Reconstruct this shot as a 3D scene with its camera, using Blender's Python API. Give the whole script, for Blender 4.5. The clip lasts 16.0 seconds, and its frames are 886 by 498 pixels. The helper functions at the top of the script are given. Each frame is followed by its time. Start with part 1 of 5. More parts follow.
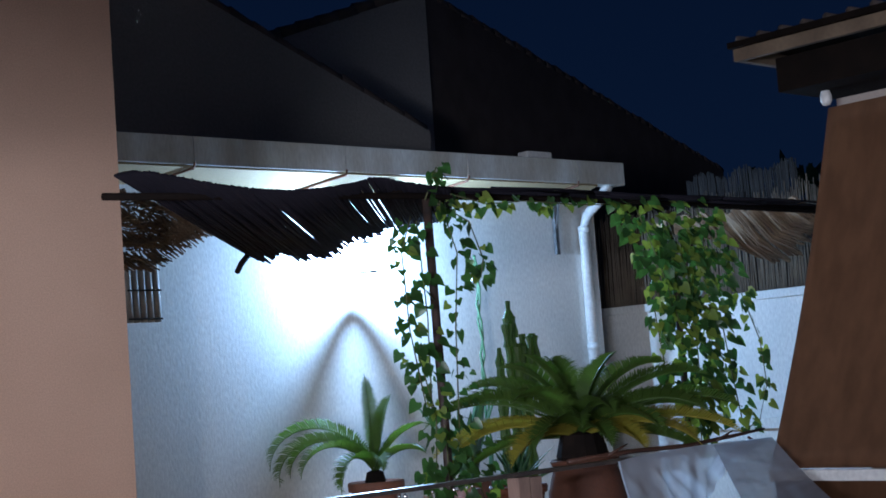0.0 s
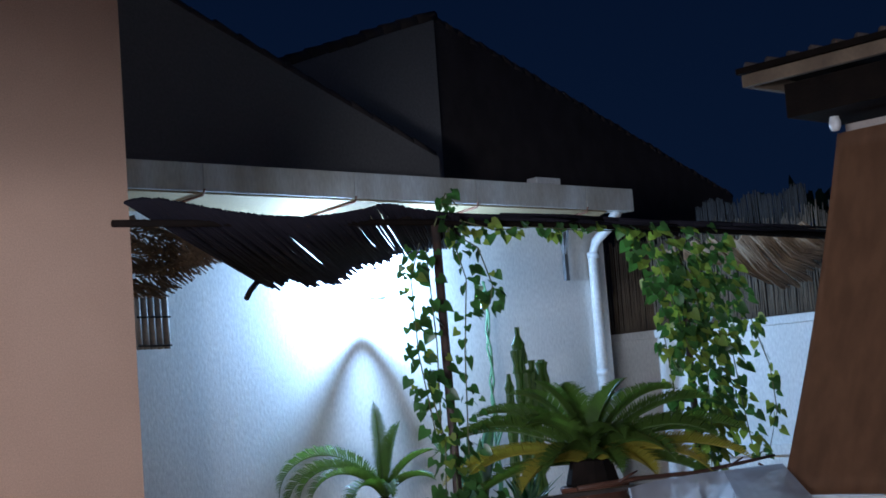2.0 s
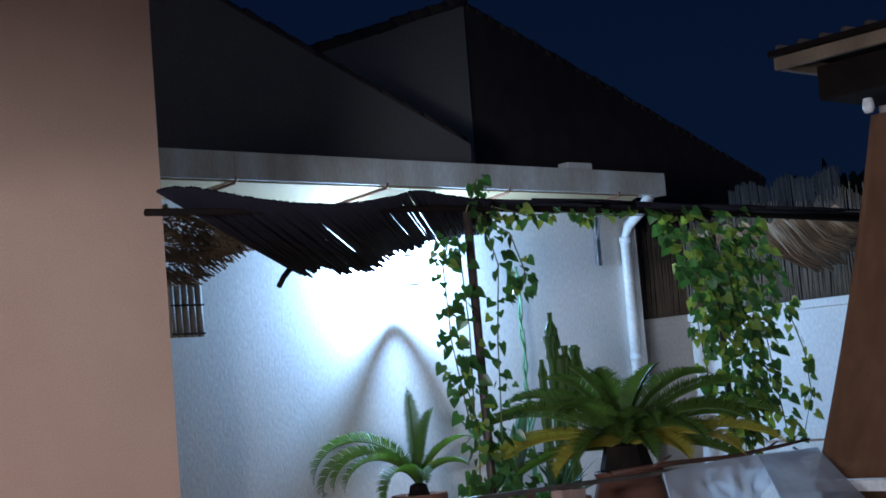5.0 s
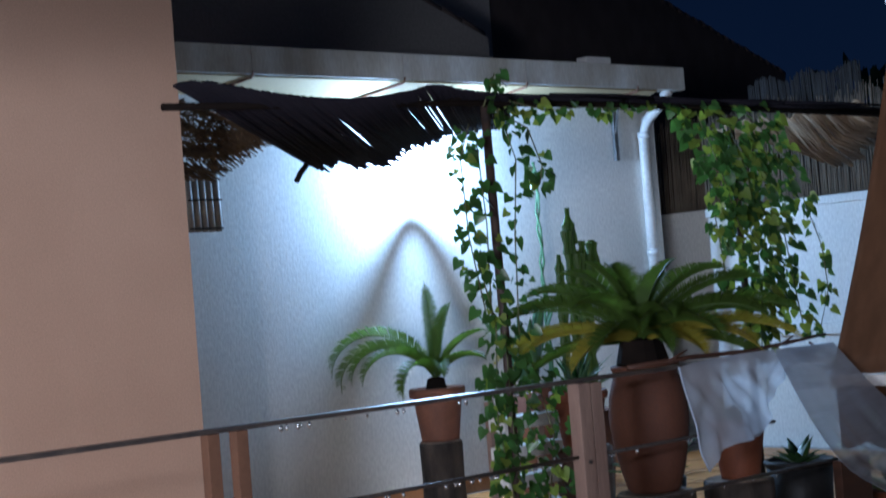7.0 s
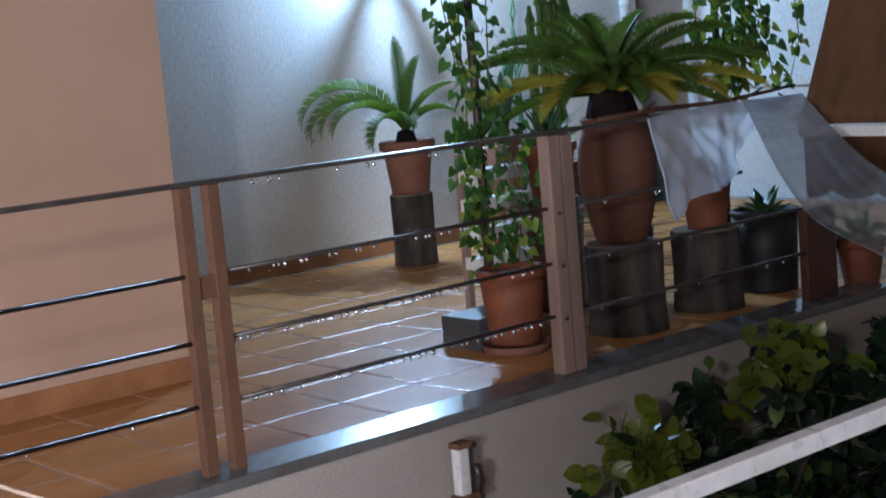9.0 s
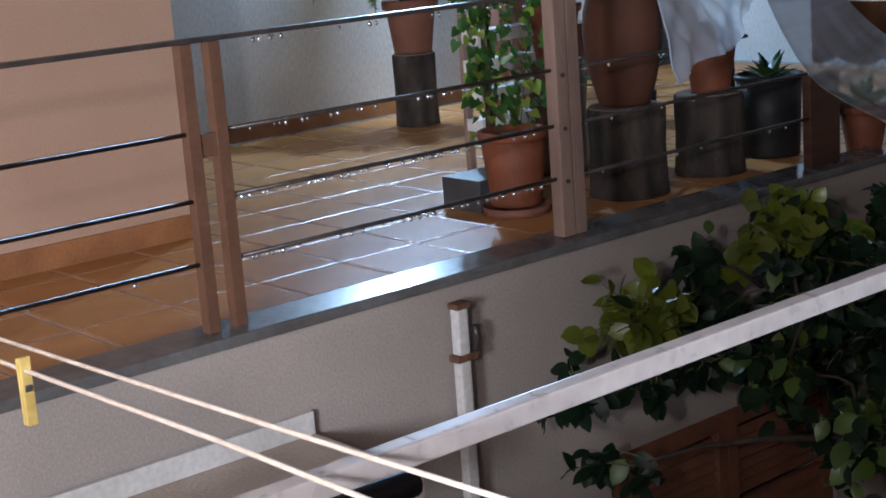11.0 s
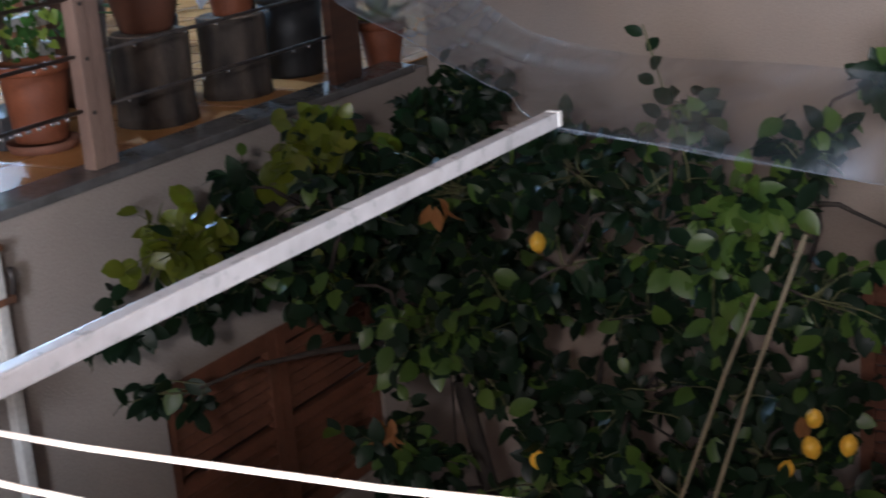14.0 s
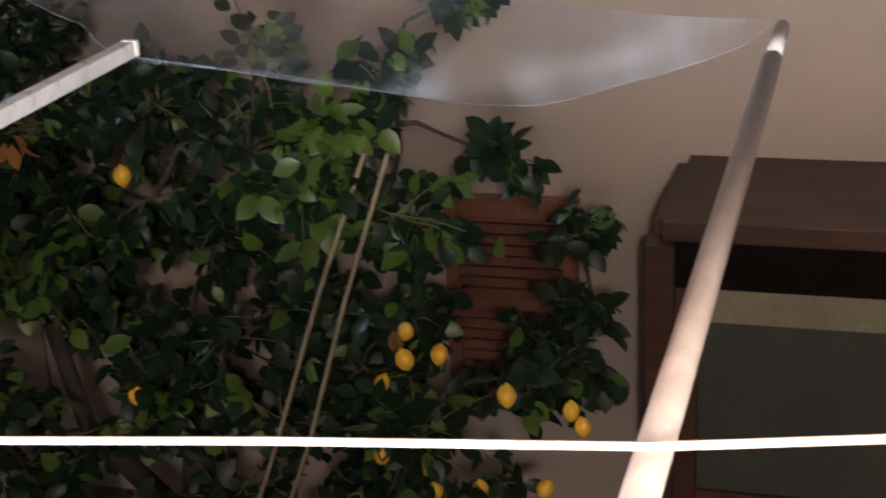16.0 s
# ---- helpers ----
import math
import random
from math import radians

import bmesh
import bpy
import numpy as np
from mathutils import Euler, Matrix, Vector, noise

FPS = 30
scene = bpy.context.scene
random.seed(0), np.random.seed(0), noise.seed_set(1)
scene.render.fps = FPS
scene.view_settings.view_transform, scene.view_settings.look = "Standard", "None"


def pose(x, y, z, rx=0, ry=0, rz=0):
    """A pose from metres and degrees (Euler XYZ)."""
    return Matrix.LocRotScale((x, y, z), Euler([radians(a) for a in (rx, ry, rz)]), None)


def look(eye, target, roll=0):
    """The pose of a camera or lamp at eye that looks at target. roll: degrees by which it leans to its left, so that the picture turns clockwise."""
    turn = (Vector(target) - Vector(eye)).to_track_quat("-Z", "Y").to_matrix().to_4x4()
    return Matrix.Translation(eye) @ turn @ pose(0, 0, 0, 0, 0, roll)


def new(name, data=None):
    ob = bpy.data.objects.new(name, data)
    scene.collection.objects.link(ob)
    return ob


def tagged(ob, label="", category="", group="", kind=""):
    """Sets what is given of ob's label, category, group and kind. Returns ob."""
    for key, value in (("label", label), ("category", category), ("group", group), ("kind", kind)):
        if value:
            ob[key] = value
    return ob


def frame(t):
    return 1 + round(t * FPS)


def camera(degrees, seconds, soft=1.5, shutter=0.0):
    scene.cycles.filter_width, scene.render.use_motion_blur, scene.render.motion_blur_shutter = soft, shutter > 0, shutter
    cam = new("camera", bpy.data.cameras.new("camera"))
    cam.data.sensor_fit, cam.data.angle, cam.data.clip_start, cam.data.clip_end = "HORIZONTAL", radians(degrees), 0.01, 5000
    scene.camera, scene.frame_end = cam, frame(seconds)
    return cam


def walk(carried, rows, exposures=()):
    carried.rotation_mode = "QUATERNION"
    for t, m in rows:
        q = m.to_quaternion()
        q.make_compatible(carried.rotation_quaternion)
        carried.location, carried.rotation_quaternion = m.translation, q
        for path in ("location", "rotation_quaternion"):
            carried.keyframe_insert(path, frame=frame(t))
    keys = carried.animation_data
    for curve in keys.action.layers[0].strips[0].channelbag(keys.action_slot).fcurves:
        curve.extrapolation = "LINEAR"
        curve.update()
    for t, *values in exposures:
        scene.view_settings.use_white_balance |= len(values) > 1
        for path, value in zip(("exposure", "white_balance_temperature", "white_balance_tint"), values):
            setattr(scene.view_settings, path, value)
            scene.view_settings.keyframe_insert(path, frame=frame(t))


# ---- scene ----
cam = camera(32.4, 16.0, soft=1.7, shutter=0.4)
EYE = Vector((0.0, 0.0, 1.45))
# seconds, yaw, pitch, roll
ROWS = [
    (0.0, 47.43, 4.95, -4.27),
    (0.5, 47.45, 5.03, -4.35),
    (1.0, 47.46, 5.36, -4.37),
    (1.5, 47.61, 5.74, -4.36),
    (2.0, 47.70, 5.96, -4.34),
    (2.5, 47.82, 6.01, -4.38),
    (3.0, 47.96, 5.97, -4.50),
    (3.5, 48.09, 5.88, -4.64),
    (6.0, 49.50, 4.87, -4.55),
    (6.5, 49.74, 3.98, -4.41),
    (7.0, 49.91, 1.66, -4.58),
    (7.5, 49.96, -1.55, -4.60),
    (8.0, 49.76, -3.90, -4.71),
    (8.5, 49.52, -5.55, -4.71),
    (9.0, 49.54, -7.67, -4.85),
    (9.5, 49.49, -9.56, -4.75),
    (9.7, 49.50, -10.21, -4.75),
    (11.8, 50.06, -13.37, -4.00),
    (12.0, 49.40, -13.30, -4.05),
    (12.5, 45.84, -13.47, -3.44),
    (13.0, 41.86, -14.08, -3.46),
    (13.5, 37.82, -15.84, -4.36),
    (14.0, 32.44, -16.98, -4.41),
    (14.5, 28.57, -17.90, -3.91),
    (15.0, 24.95, -18.53, -3.29),
    (15.5, 20.57, -19.26, -2.56),
    (16.0, 16.45, -20.68, -2.82),
]


def heading(yaw, pitch):
    a, b = radians(yaw), radians(pitch)
    return Vector((math.cos(b) * math.cos(a), math.cos(b) * math.sin(a), math.sin(b)))


EXPOSURES = [(0.0, -0.12, 4900, 10), (6.5, -0.16, 4900, 10), (8.0, -0.18, 4980, 10), (9.5, 0.06, 5250, 10), (12.0, 0.05, 5200, 10), (13.0, -0.18, 5050, 10), (13.5, 0.0, 5080, 10), (14.5, 0.52, 5450, 10), (15.5, 0.62, 5800, 10), (16.0, 0.52, 5850, 10)]
walk(cam, [(t, look(EYE, EYE + heading(yaw, pitch), roll)) for t, yaw, pitch, roll in ROWS], EXPOSURES)

# ---- night sky and lamps ----
world = bpy.data.worlds.new("night")
scene.world = world
world.use_nodes = True
wn, wl = world.node_tree.nodes, world.node_tree.links
wn["Background"].inputs["Strength"].default_value = 1.0
w_co, w_sep, w_ramp = wn.new("ShaderNodeTexCoord"), wn.new("ShaderNodeSeparateXYZ"), wn.new("ShaderNodeValToRGB")
wl.new(w_co.outputs["Generated"], w_sep.inputs[0])
wl.new(w_sep.outputs["Z"], w_ramp.inputs[0])
wl.new(w_ramp.outputs[0], wn["Background"].inputs["Color"])
w_ramp.color_ramp.elements[0].position, w_ramp.color_ramp.elements[0].color = 0.0, (0.0050, 0.0098, 0.023, 1)
w_ramp.color_ramp.elements[1].position, w_ramp.color_ramp.elements[1].color = 0.45, (0.0016, 0.0042, 0.0130, 1)


def lamp_light(name, kind, watts, colour, m, size=0.1):
    data = bpy.data.lights.new(name, kind)
    data.energy, data.color = watts, colour
    if kind == "AREA":
        data.size = size
    else:
        data.shadow_soft_size = size
    ob = new(name, data)
    ob.matrix_world = m
    return ob


# cool flood light on the white wall; warm porch lamp, unseen, at the house
FLOOD = Vector((6.84, 8.25, 2.373))
lamp_light("flood_light_bulb", "POINT", 265, (0.60, 0.80, 1.0), Matrix.Translation(FLOOD), 0.026)
lamp_light("porch_light_bulb", "POINT", 430, (1.0, 0.82, 0.69), Matrix.Translation((-1.80, -0.60, 2.10)), 0.12)
# unseen broad warm light added behind the house to brighten the walls
lamp_light("warm_fill_light", "POINT", 2900, (1.0, 0.90, 0.82), Matrix.Translation((-5.0, -1.06, 1.50)), 0.85)

# ---- materials ----
def mat(name, base, alt=None, rough=0.7, scale=6.0, fine=60.0, bump=0.15, metal=0.0, spec=0.5, vary=0.0, alt2=None, stretch=(1, 1, 1), coat=0.0, sub=0.0, patch=0.5):
    """A worn surface: two noises, one broad and one fine, mix two colours and give relief."""
    m = bpy.data.materials.new(name)
    m.use_nodes = True
    n, l = m.node_tree.nodes, m.node_tree.links
    b = n["Principled BSDF"]
    alt = alt or tuple(c * 0.75 for c in base)
    co, mp = n.new("ShaderNodeTexCoord"), n.new("ShaderNodeMapping")
    mp.inputs["Scale"].default_value = stretch
    l.new(co.outputs["Object"], mp.inputs[0])
    broad, grain = n.new("ShaderNodeTexNoise"), n.new("ShaderNodeTexNoise")
    broad.inputs["Scale"].default_value, grain.inputs["Scale"].default_value = scale, fine
    broad.inputs["Detail"].default_value, grain.inputs["Detail"].default_value = 6, 4
    for t in (broad, grain):
        l.new(mp.outputs[0], t.inputs["Vector"])
    ramp = n.new("ShaderNodeValToRGB")
    ramp.color_ramp.elements[0].position, ramp.color_ramp.elements[1].position = 0.5 - 0.2 * patch - 0.05, 0.5 + 0.2 * patch + 0.05
    ramp.color_ramp.elements[0].color, ramp.color_ramp.elements[1].color = (*alt, 1), (*base, 1)
    l.new(broad.outputs["Fac"], ramp.inputs[0])
    mix = n.new("ShaderNodeMix")
    mix.data_type, mix.blend_type = "RGBA", "MULTIPLY"
    mix.inputs["Factor"].default_value = 0.45
    l.new(ramp.outputs[0], mix.inputs["A"])
    l.new(grain.outputs["Fac"], mix.inputs["B"])
    gain = n.new("ShaderNodeMix")
    gain.data_type, gain.blend_type = "RGBA", "MULTIPLY"
    gain.inputs["Factor"].default_value = 1.0
    gain.inputs["B"].default_value = (1.25, 1.25, 1.25, 1)
    l.new(mix.outputs["Result"], gain.inputs["A"])
    out = gain.outputs["Result"]
    if vary or alt2:
        info, geo = n.new("ShaderNodeObjectInfo"), n.new("ShaderNodeNewGeometry")
        add = n.new("ShaderNodeMath")
        add.operation = "ADD"
        l.new(info.outputs["Random"], add.inputs[0])
        l.new(geo.outputs["Random Per Island"], add.inputs[1])
        fr = n.new("ShaderNodeMath")
        fr.operation = "FRACT"
        l.new(add.outputs[0], fr.inputs[0])
        pick = n.new("ShaderNodeMix")
        pick.data_type, pick.blend_type = "RGBA", "MIX"
        mr = n.new("ShaderNodeMapRange")
        mr.inputs["To Max"].default_value = vary or 1.0
        l.new(fr.outputs[0], mr.inputs[0])
        l.new(mr.outputs[0], pick.inputs["Factor"])
        l.new(out, pick.inputs["A"])
        pick.inputs["B"].default_value = (*(alt2 or tuple(c * 0.5 for c in base)), 1)
        out = pick.outputs["Result"]
    l.new(out, b.inputs["Base Color"])
    rr = n.new("ShaderNodeMapRange")
    rr.inputs["To Min"].default_value, rr.inputs["To Max"].default_value = max(rough - 0.12, 0.02), min(rough + 0.12, 1)
    l.new(grain.outputs["Fac"], rr.inputs[0])
    l.new(rr.outputs[0], b.inputs["Roughness"])
    b.inputs["Metallic"].default_value = metal
    b.inputs["Specular IOR Level"].default_value = spec
    b.inputs["Coat Weight"].default_value = coat
    b.inputs["Coat Roughness"].default_value = 0.08
    if sub:
        b.inputs["Subsurface Weight"].default_value = sub
        b.inputs["Subsurface Radius"].default_value = (0.01, 0.01, 0.005)
    if bump:
        bp = n.new("ShaderNodeBump")
        bp.inputs["Strength"].default_value, bp.inputs["Distance"].default_value = bump, 0.01
        l.new(grain.outputs["Fac"], bp.inputs["Height"])
        l.new(bp.outputs[0], b.inputs["Normal"])
    return m


def leaf_mat(name, base, alt2, vary=0.8, rough=0.35):
    m = mat(name, base, rough=rough, scale=9, fine=40, bump=0.08, vary=vary, alt2=alt2)
    b = m.node_tree.nodes["Principled BSDF"]
    tr, ms = m.node_tree.nodes.new("ShaderNodeBsdfTranslucent"), m.node_tree.nodes.new("ShaderNodeMixShader")
    tr.inputs["Color"].default_value = (base[0] * 2.2, base[1] * 2.2, base[2] * 1.2, 1)
    ms.inputs[0].default_value = 0.28
    l = m.node_tree.links
    l.new(b.outputs[0], ms.inputs[1])
    l.new(tr.outputs[0], ms.inputs[2])
    l.new(ms.outputs[0], m.node_tree.nodes["Material Output"].inputs["Surface"])
    return m


def glow_mat(name, colour, strength):
    m = bpy.data.materials.new(name)
    m.use_nodes = True
    b = m.node_tree.nodes["Principled BSDF"]
    b.inputs["Emission Color"].default_value, b.inputs["Emission Strength"].default_value = (*colour, 1), strength
    return m


PINK = mat("pink_render", (0.53, 0.355, 0.25), (0.475, 0.312, 0.215), 0.85, 1.3, 140, 0.16)
PEACH = mat("beige_render", (0.47, 0.375, 0.295), (0.37, 0.325, 0.29), 0.88, 0.8, 120, 0.3, patch=0.7)
WHITEWALL = mat("rough_white_render", (0.82, 0.82, 0.80), (0.66, 0.66, 0.62), 0.8, 0.9, 60, 0.13, stretch=(1, 1, 0.45), patch=1.0)
SIDEWALL = mat("grey_beige_render", (0.45, 0.40, 0.355), (0.34, 0.30, 0.265), 0.85, 1.1, 90, 0.3, patch=0.9)
GUTTER_WHITE = mat("white_metal_sheet", (0.80, 0.86, 0.88), (0.44, 0.42, 0.35), 0.45, 1.1, 30, 0.02, patch=0.5, stretch=(2.2, 1, 0.6))
SOFFIT = mat("cream_soffit", (0.36, 0.28, 0.145), (0.29, 0.225, 0.12), 0.75, 1.5, 60, 0.15, patch=0.8)
PIPE_WHITE = mat("white_plastic", (0.76, 0.76, 0.74), (0.62, 0.60, 0.56), 0.4, 3, 40, 0.05)
RUST = mat("rusty_iron", (0.22, 0.10, 0.05), (0.10, 0.05, 0.03), 0.8, 20, 90, 0.3)
# near-black wood: shade under eave and annex roof is put into the colour
DARKBOARD = mat("shade_dark_board", (0.014, 0.010, 0.008), (0.009, 0.007, 0.006), 0.9, 8, 50, 0.2, spec=0.05)
DARKPOLE = mat("dark_rusty_pole", (0.035, 0.026, 0.022), (0.06, 0.035, 0.025), 0.6, 14, 70, 0.3)
RAILMETAL = mat("dark_wet_steel", (0.05, 0.045, 0.045), (0.09, 0.075, 0.065), 0.32, 12, 60, 0.08, metal=0.3)
POSTWOOD = mat("brown_painted_steel", (0.16, 0.082, 0.048), (0.12, 0.062, 0.037), 0.5, 5, 50, 0.1)
POSTPINK = mat("weathered_pink_wood", (0.29, 0.20, 0.155), (0.21, 0.14, 0.11), 0.7, 4, 60, 0.2, stretch=(3, 3, 0.4))
TILE = mat("wet_terracotta_tile", (0.66, 0.335, 0.115), (0.44, 0.19, 0.058), 0.34, 3.0, 90, 0.30, spec=0.10, vary=0.30, alt2=(0.62, 0.36, 0.14), patch=0.9)
SKIRT = mat("brown_skirting_tile", (0.38, 0.18, 0.075), (0.26, 0.115, 0.05), 0.45, 4, 80, 0.2, spec=0.2)
TILEEDGE = mat("wet_tile_edge", (0.52, 0.28, 0.13), (0.38, 0.18, 0.08), 0.23, 2.5, 60, 0.6, spec=1.0)
GROUT = mat("cement_grout", (0.30, 0.25, 0.20), (0.2, 0.17, 0.14), 0.5, 8, 70, 0.3)
JOINT = mat("wet_joint", (0.40, 0.35, 0.29), (0.30, 0.26, 0.22), 0.06, 8, 40, 0.03, spec=0.8)
SLABTOP = mat("beige_cement_slab", (0.62, 0.51, 0.42), (0.50, 0.41, 0.33), 0.85, 3, 60, 0.3)
COPING = mat("wet_marble_coping", (0.17, 0.17, 0.17), (0.11, 0.105, 0.10), 0.07, 5, 30, 0.03)
TERRACOTTA = mat("terracotta", (0.22, 0.066, 0.024), (0.15, 0.045, 0.018), 0.7, 6, 70, 0.2, patch=0.9)
TERRACOTTA_OLD = mat("old_terracotta", (0.22, 0.09, 0.05), (0.14, 0.06, 0.036), 0.75, 7, 60, 0.3, patch=1.0)
REEDGREY = mat("old_grey_reed", (0.045, 0.042, 0.039), (0.028, 0.026, 0.025), 0.8, 5, 40, 0.3, vary=0.6, alt2=(0.022, 0.02, 0.019))
BAMBOO = mat("grey_bamboo", (0.44, 0.42, 0.38), (0.32, 0.30, 0.27), 0.6, 7, 50, 0.2)
URNCLAY = mat("dark_urn_clay", (0.125, 0.046, 0.022), (0.085, 0.032, 0.017), 0.75, 5, 60, 0.25, patch=0.9)
SOIL = mat("wet_soil", (0.03, 0.02, 0.014), (0.05, 0.035, 0.02), 0.8, 30, 120, 0.8)
WOODDARK = mat("dark_brown_wood", (0.085, 0.038, 0.022), (0.05, 0.024, 0.016), 0.45, 4, 40, 0.2, stretch=(1, 1, 5))
SHUTTERWOOD = mat("red_brown_slats", (0.24, 0.10, 0.055), (0.16, 0.07, 0.04), 0.55, 5, 50, 0.2)
LOGBARK = mat("log_bark", (0.10, 0.076, 0.058), (0.010, 0.008, 0.007), 0.85, 3.2, 60, 0.9, stretch=(2.0, 2.0, 0.7), patch=0.6)
LOGTOP = mat("log_cut_top", (0.24, 0.19, 0.14), (0.13, 0.10, 0.08), 0.7, 14, 70, 0.3)
BLACKPOT = mat("black_plastic", (0.014, 0.014, 0.015), (0.024, 0.024, 0.024), 0.5, 8, 60, 0.1, spec=0.2)
REED = mat("dry_reed", (0.17, 0.14, 0.10), (0.10, 0.082, 0.06), 0.75, 5, 40, 0.3, vary=0.6, alt2=(0.16, 0.12, 0.08))
# near-black reeds: the missing warm light up there is put into the colour
REEDDARK = mat("shade_dark_reed", (0.014, 0.012, 0.018), (0.009, 0.008, 0.012), 0.8, 5, 40, 0.3, spec=0.15, vary=0.6, alt2=(0.008, 0.007, 0.011))
STRAW = mat("straw_thatch", (0.30, 0.21, 0.12), (0.18, 0.12, 0.07), 0.85, 6, 50, 0.3, vary=0.7, alt2=(0.15, 0.10, 0.06))
ROOFTILE = mat("old_clay_roof_tile", (0.12, 0.09, 0.075), (0.085, 0.065, 0.055), 0.85, 4, 40, 0.4, vary=0.5, alt2=(0.04, 0.03, 0.025))
BROWNRENDER = mat("dark_brown_render", (0.24, 0.222, 0.205), (0.18, 0.167, 0.155), 0.9, 0.6, 40, 0.4, patch=1.0)
DARKRENDER = mat("dull_brown_render", (0.30, 0.28, 0.265), (0.23, 0.215, 0.205), 0.9, 0.6, 40, 0.4, patch=1.0)
CANVAS = mat("brown_awning_canvas", (0.25, 0.127, 0.062), (0.19, 0.095, 0.046), 0.6, 3.0, 160, 0.12, stretch=(4, 4, 0.5))
EAVEWOOD = mat("brown_wood_fascia", (0.20, 0.145, 0.09), (0.13, 0.092, 0.058), 0.7, 5, 50, 0.2)
ARM = mat("white_aluminium_arm", (0.54, 0.54, 0.555), (0.45, 0.45, 0.46), 0.3, 6, 40, 0.04)
ARMROUND = mat("yellowed_round_arm", (0.62, 0.52, 0.45), (0.50, 0.41, 0.35), 0.4, 5, 40, 0.05)
LINE = mat("pale_clothes_line", (0.82, 0.74, 0.64), (0.7, 0.6, 0.5), 0.5, 20, 90, 0.1)
PEG = mat("yellow_plastic_peg", (0.80, 0.66, 0.22), (0.7, 0.55, 0.16), 0.4, 30, 90, 0.05)
COURTFLOOR = mat("damp_courtyard_floor", (0.20, 0.16, 0.13), (0.12, 0.10, 0.08), 0.5, 2, 30, 0.3)
BARK = mat("lemon_bark", (0.055, 0.042, 0.032), (0.03, 0.024, 0.02), 0.85, 9, 70, 0.6)
TWIG = mat("green_twig", (0.12, 0.13, 0.05), (0.08, 0.08, 0.03), 0.7, 9, 60, 0.3)
CANE = mat("pale_cane", (0.25, 0.22, 0.14), (0.18, 0.155, 0.10), 0.6, 9, 60, 0.15)
LEMON = mat("lemon_peel", (0.85, 0.52, 0.04), (0.78, 0.45, 0.03), 0.42, 9, 120, 0.2, sub=0.1)
LEAF = leaf_mat("lemon_leaf", (0.017, 0.040, 0.017), (0.008, 0.018, 0.011), 0.9, 0.42)
LEAFNEW = leaf_mat("young_leaf", (0.15, 0.175, 0.014), (0.07, 0.10, 0.012), 0.8, 0.35)
LEAFMID = leaf_mat("mid_green_leaf", (0.11, 0.18, 0.03), (0.05, 0.10, 0.022), 0.8, 0.4)
LEAF.node_tree.nodes["Principled BSDF"].inputs["Specular IOR Level"].default_value = 0.28
LEAFDRY = leaf_mat("dry_leaf", (0.36, 0.17, 0.06), (0.25, 0.11, 0.04), 0.8, 0.7)
IVY = leaf_mat("ivy_leaf", (0.055, 0.12, 0.028), (0.025, 0.06, 0.018), 0.9, 0.35)
IVYPALE = leaf_mat("yellow_ivy_leaf", (0.20, 0.25, 0.04), (0.12, 0.18, 0.03), 0.8, 0.4)
FROND = leaf_mat("cycad_frond", (0.085, 0.145, 0.020), (0.045, 0.08, 0.014), 0.7, 0.5)
FRONDOLD = leaf_mat("yellowing_frond", (0.34, 0.29, 0.035), (0.22, 0.22, 0.03), 0.7, 0.4)
SUCC = leaf_mat("grey_green_succulent", (0.12, 0.22, 0.12), (0.07, 0.14, 0.07), 0.6, 0.35)
STEELGREY = mat("grey_steel", (0.30, 0.30, 0.31), (0.2, 0.2, 0.2), 0.4, 10, 60, 0.1, metal=0.7)
LIGHTGLOW = glow_mat("lit_flood_glass", (0.85, 0.93, 1.0), 40.0)
GLASSDARK = mat("grey_green_shutter", (0.075, 0.078, 0.064), (0.055, 0.058, 0.05), 0.4, 2, 30, 0.05)
CREAM = mat("cream_shutter_box", (0.30, 0.27, 0.18), (0.24, 0.22, 0.15), 0.5, 3, 40, 0.05)

PLASTIC = bpy.data.materials.new("clear_plastic_sheet")
PLASTIC.use_nodes = True
pn, pl = PLASTIC.node_tree.nodes, PLASTIC.node_tree.links
p_tr, p_mix, p_noise, p_map, p_bump = (pn.new("ShaderNodeBsdfTransparent"), pn.new("ShaderNodeMixShader"), pn.new("ShaderNodeTexNoise"), pn.new("ShaderNodeMapRange"), pn.new("ShaderNodeBump"))
p_tr.inputs[0].default_value = (0.95, 0.965, 0.98, 1)
pn["Principled BSDF"].inputs["Base Color"].default_value = (0.62, 0.73, 0.90, 1)
pn["Principled BSDF"].inputs["Roughness"].default_value = 0.22
p_noise.inputs["Scale"].default_value, p_noise.inputs["Detail"].default_value = 3.2, 3
p_map.inputs["From Min"].default_value, p_map.inputs["From Max"].default_value = 0.44, 0.62
p_map.inputs["To Min"].default_value, p_map.inputs["To Max"].default_value = 0.02, 0.25
pl.new(p_noise.outputs["Fac"], p_map.inputs[0])
p_str = pn.new("ShaderNodeMapping")
p_str.inputs["Rotation"].default_value = (0, 0, -0.78)
p_str.inputs["Scale"].default_value = (0.6, 1.8, 1.0)
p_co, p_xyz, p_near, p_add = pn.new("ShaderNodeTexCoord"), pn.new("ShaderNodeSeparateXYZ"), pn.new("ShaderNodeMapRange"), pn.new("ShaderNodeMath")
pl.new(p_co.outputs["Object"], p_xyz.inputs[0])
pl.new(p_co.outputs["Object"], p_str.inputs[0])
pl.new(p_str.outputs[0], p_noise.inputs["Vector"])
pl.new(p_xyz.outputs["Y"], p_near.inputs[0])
# opacity rises towards the railing: flood light's glow put into the film
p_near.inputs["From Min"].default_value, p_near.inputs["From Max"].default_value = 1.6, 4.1
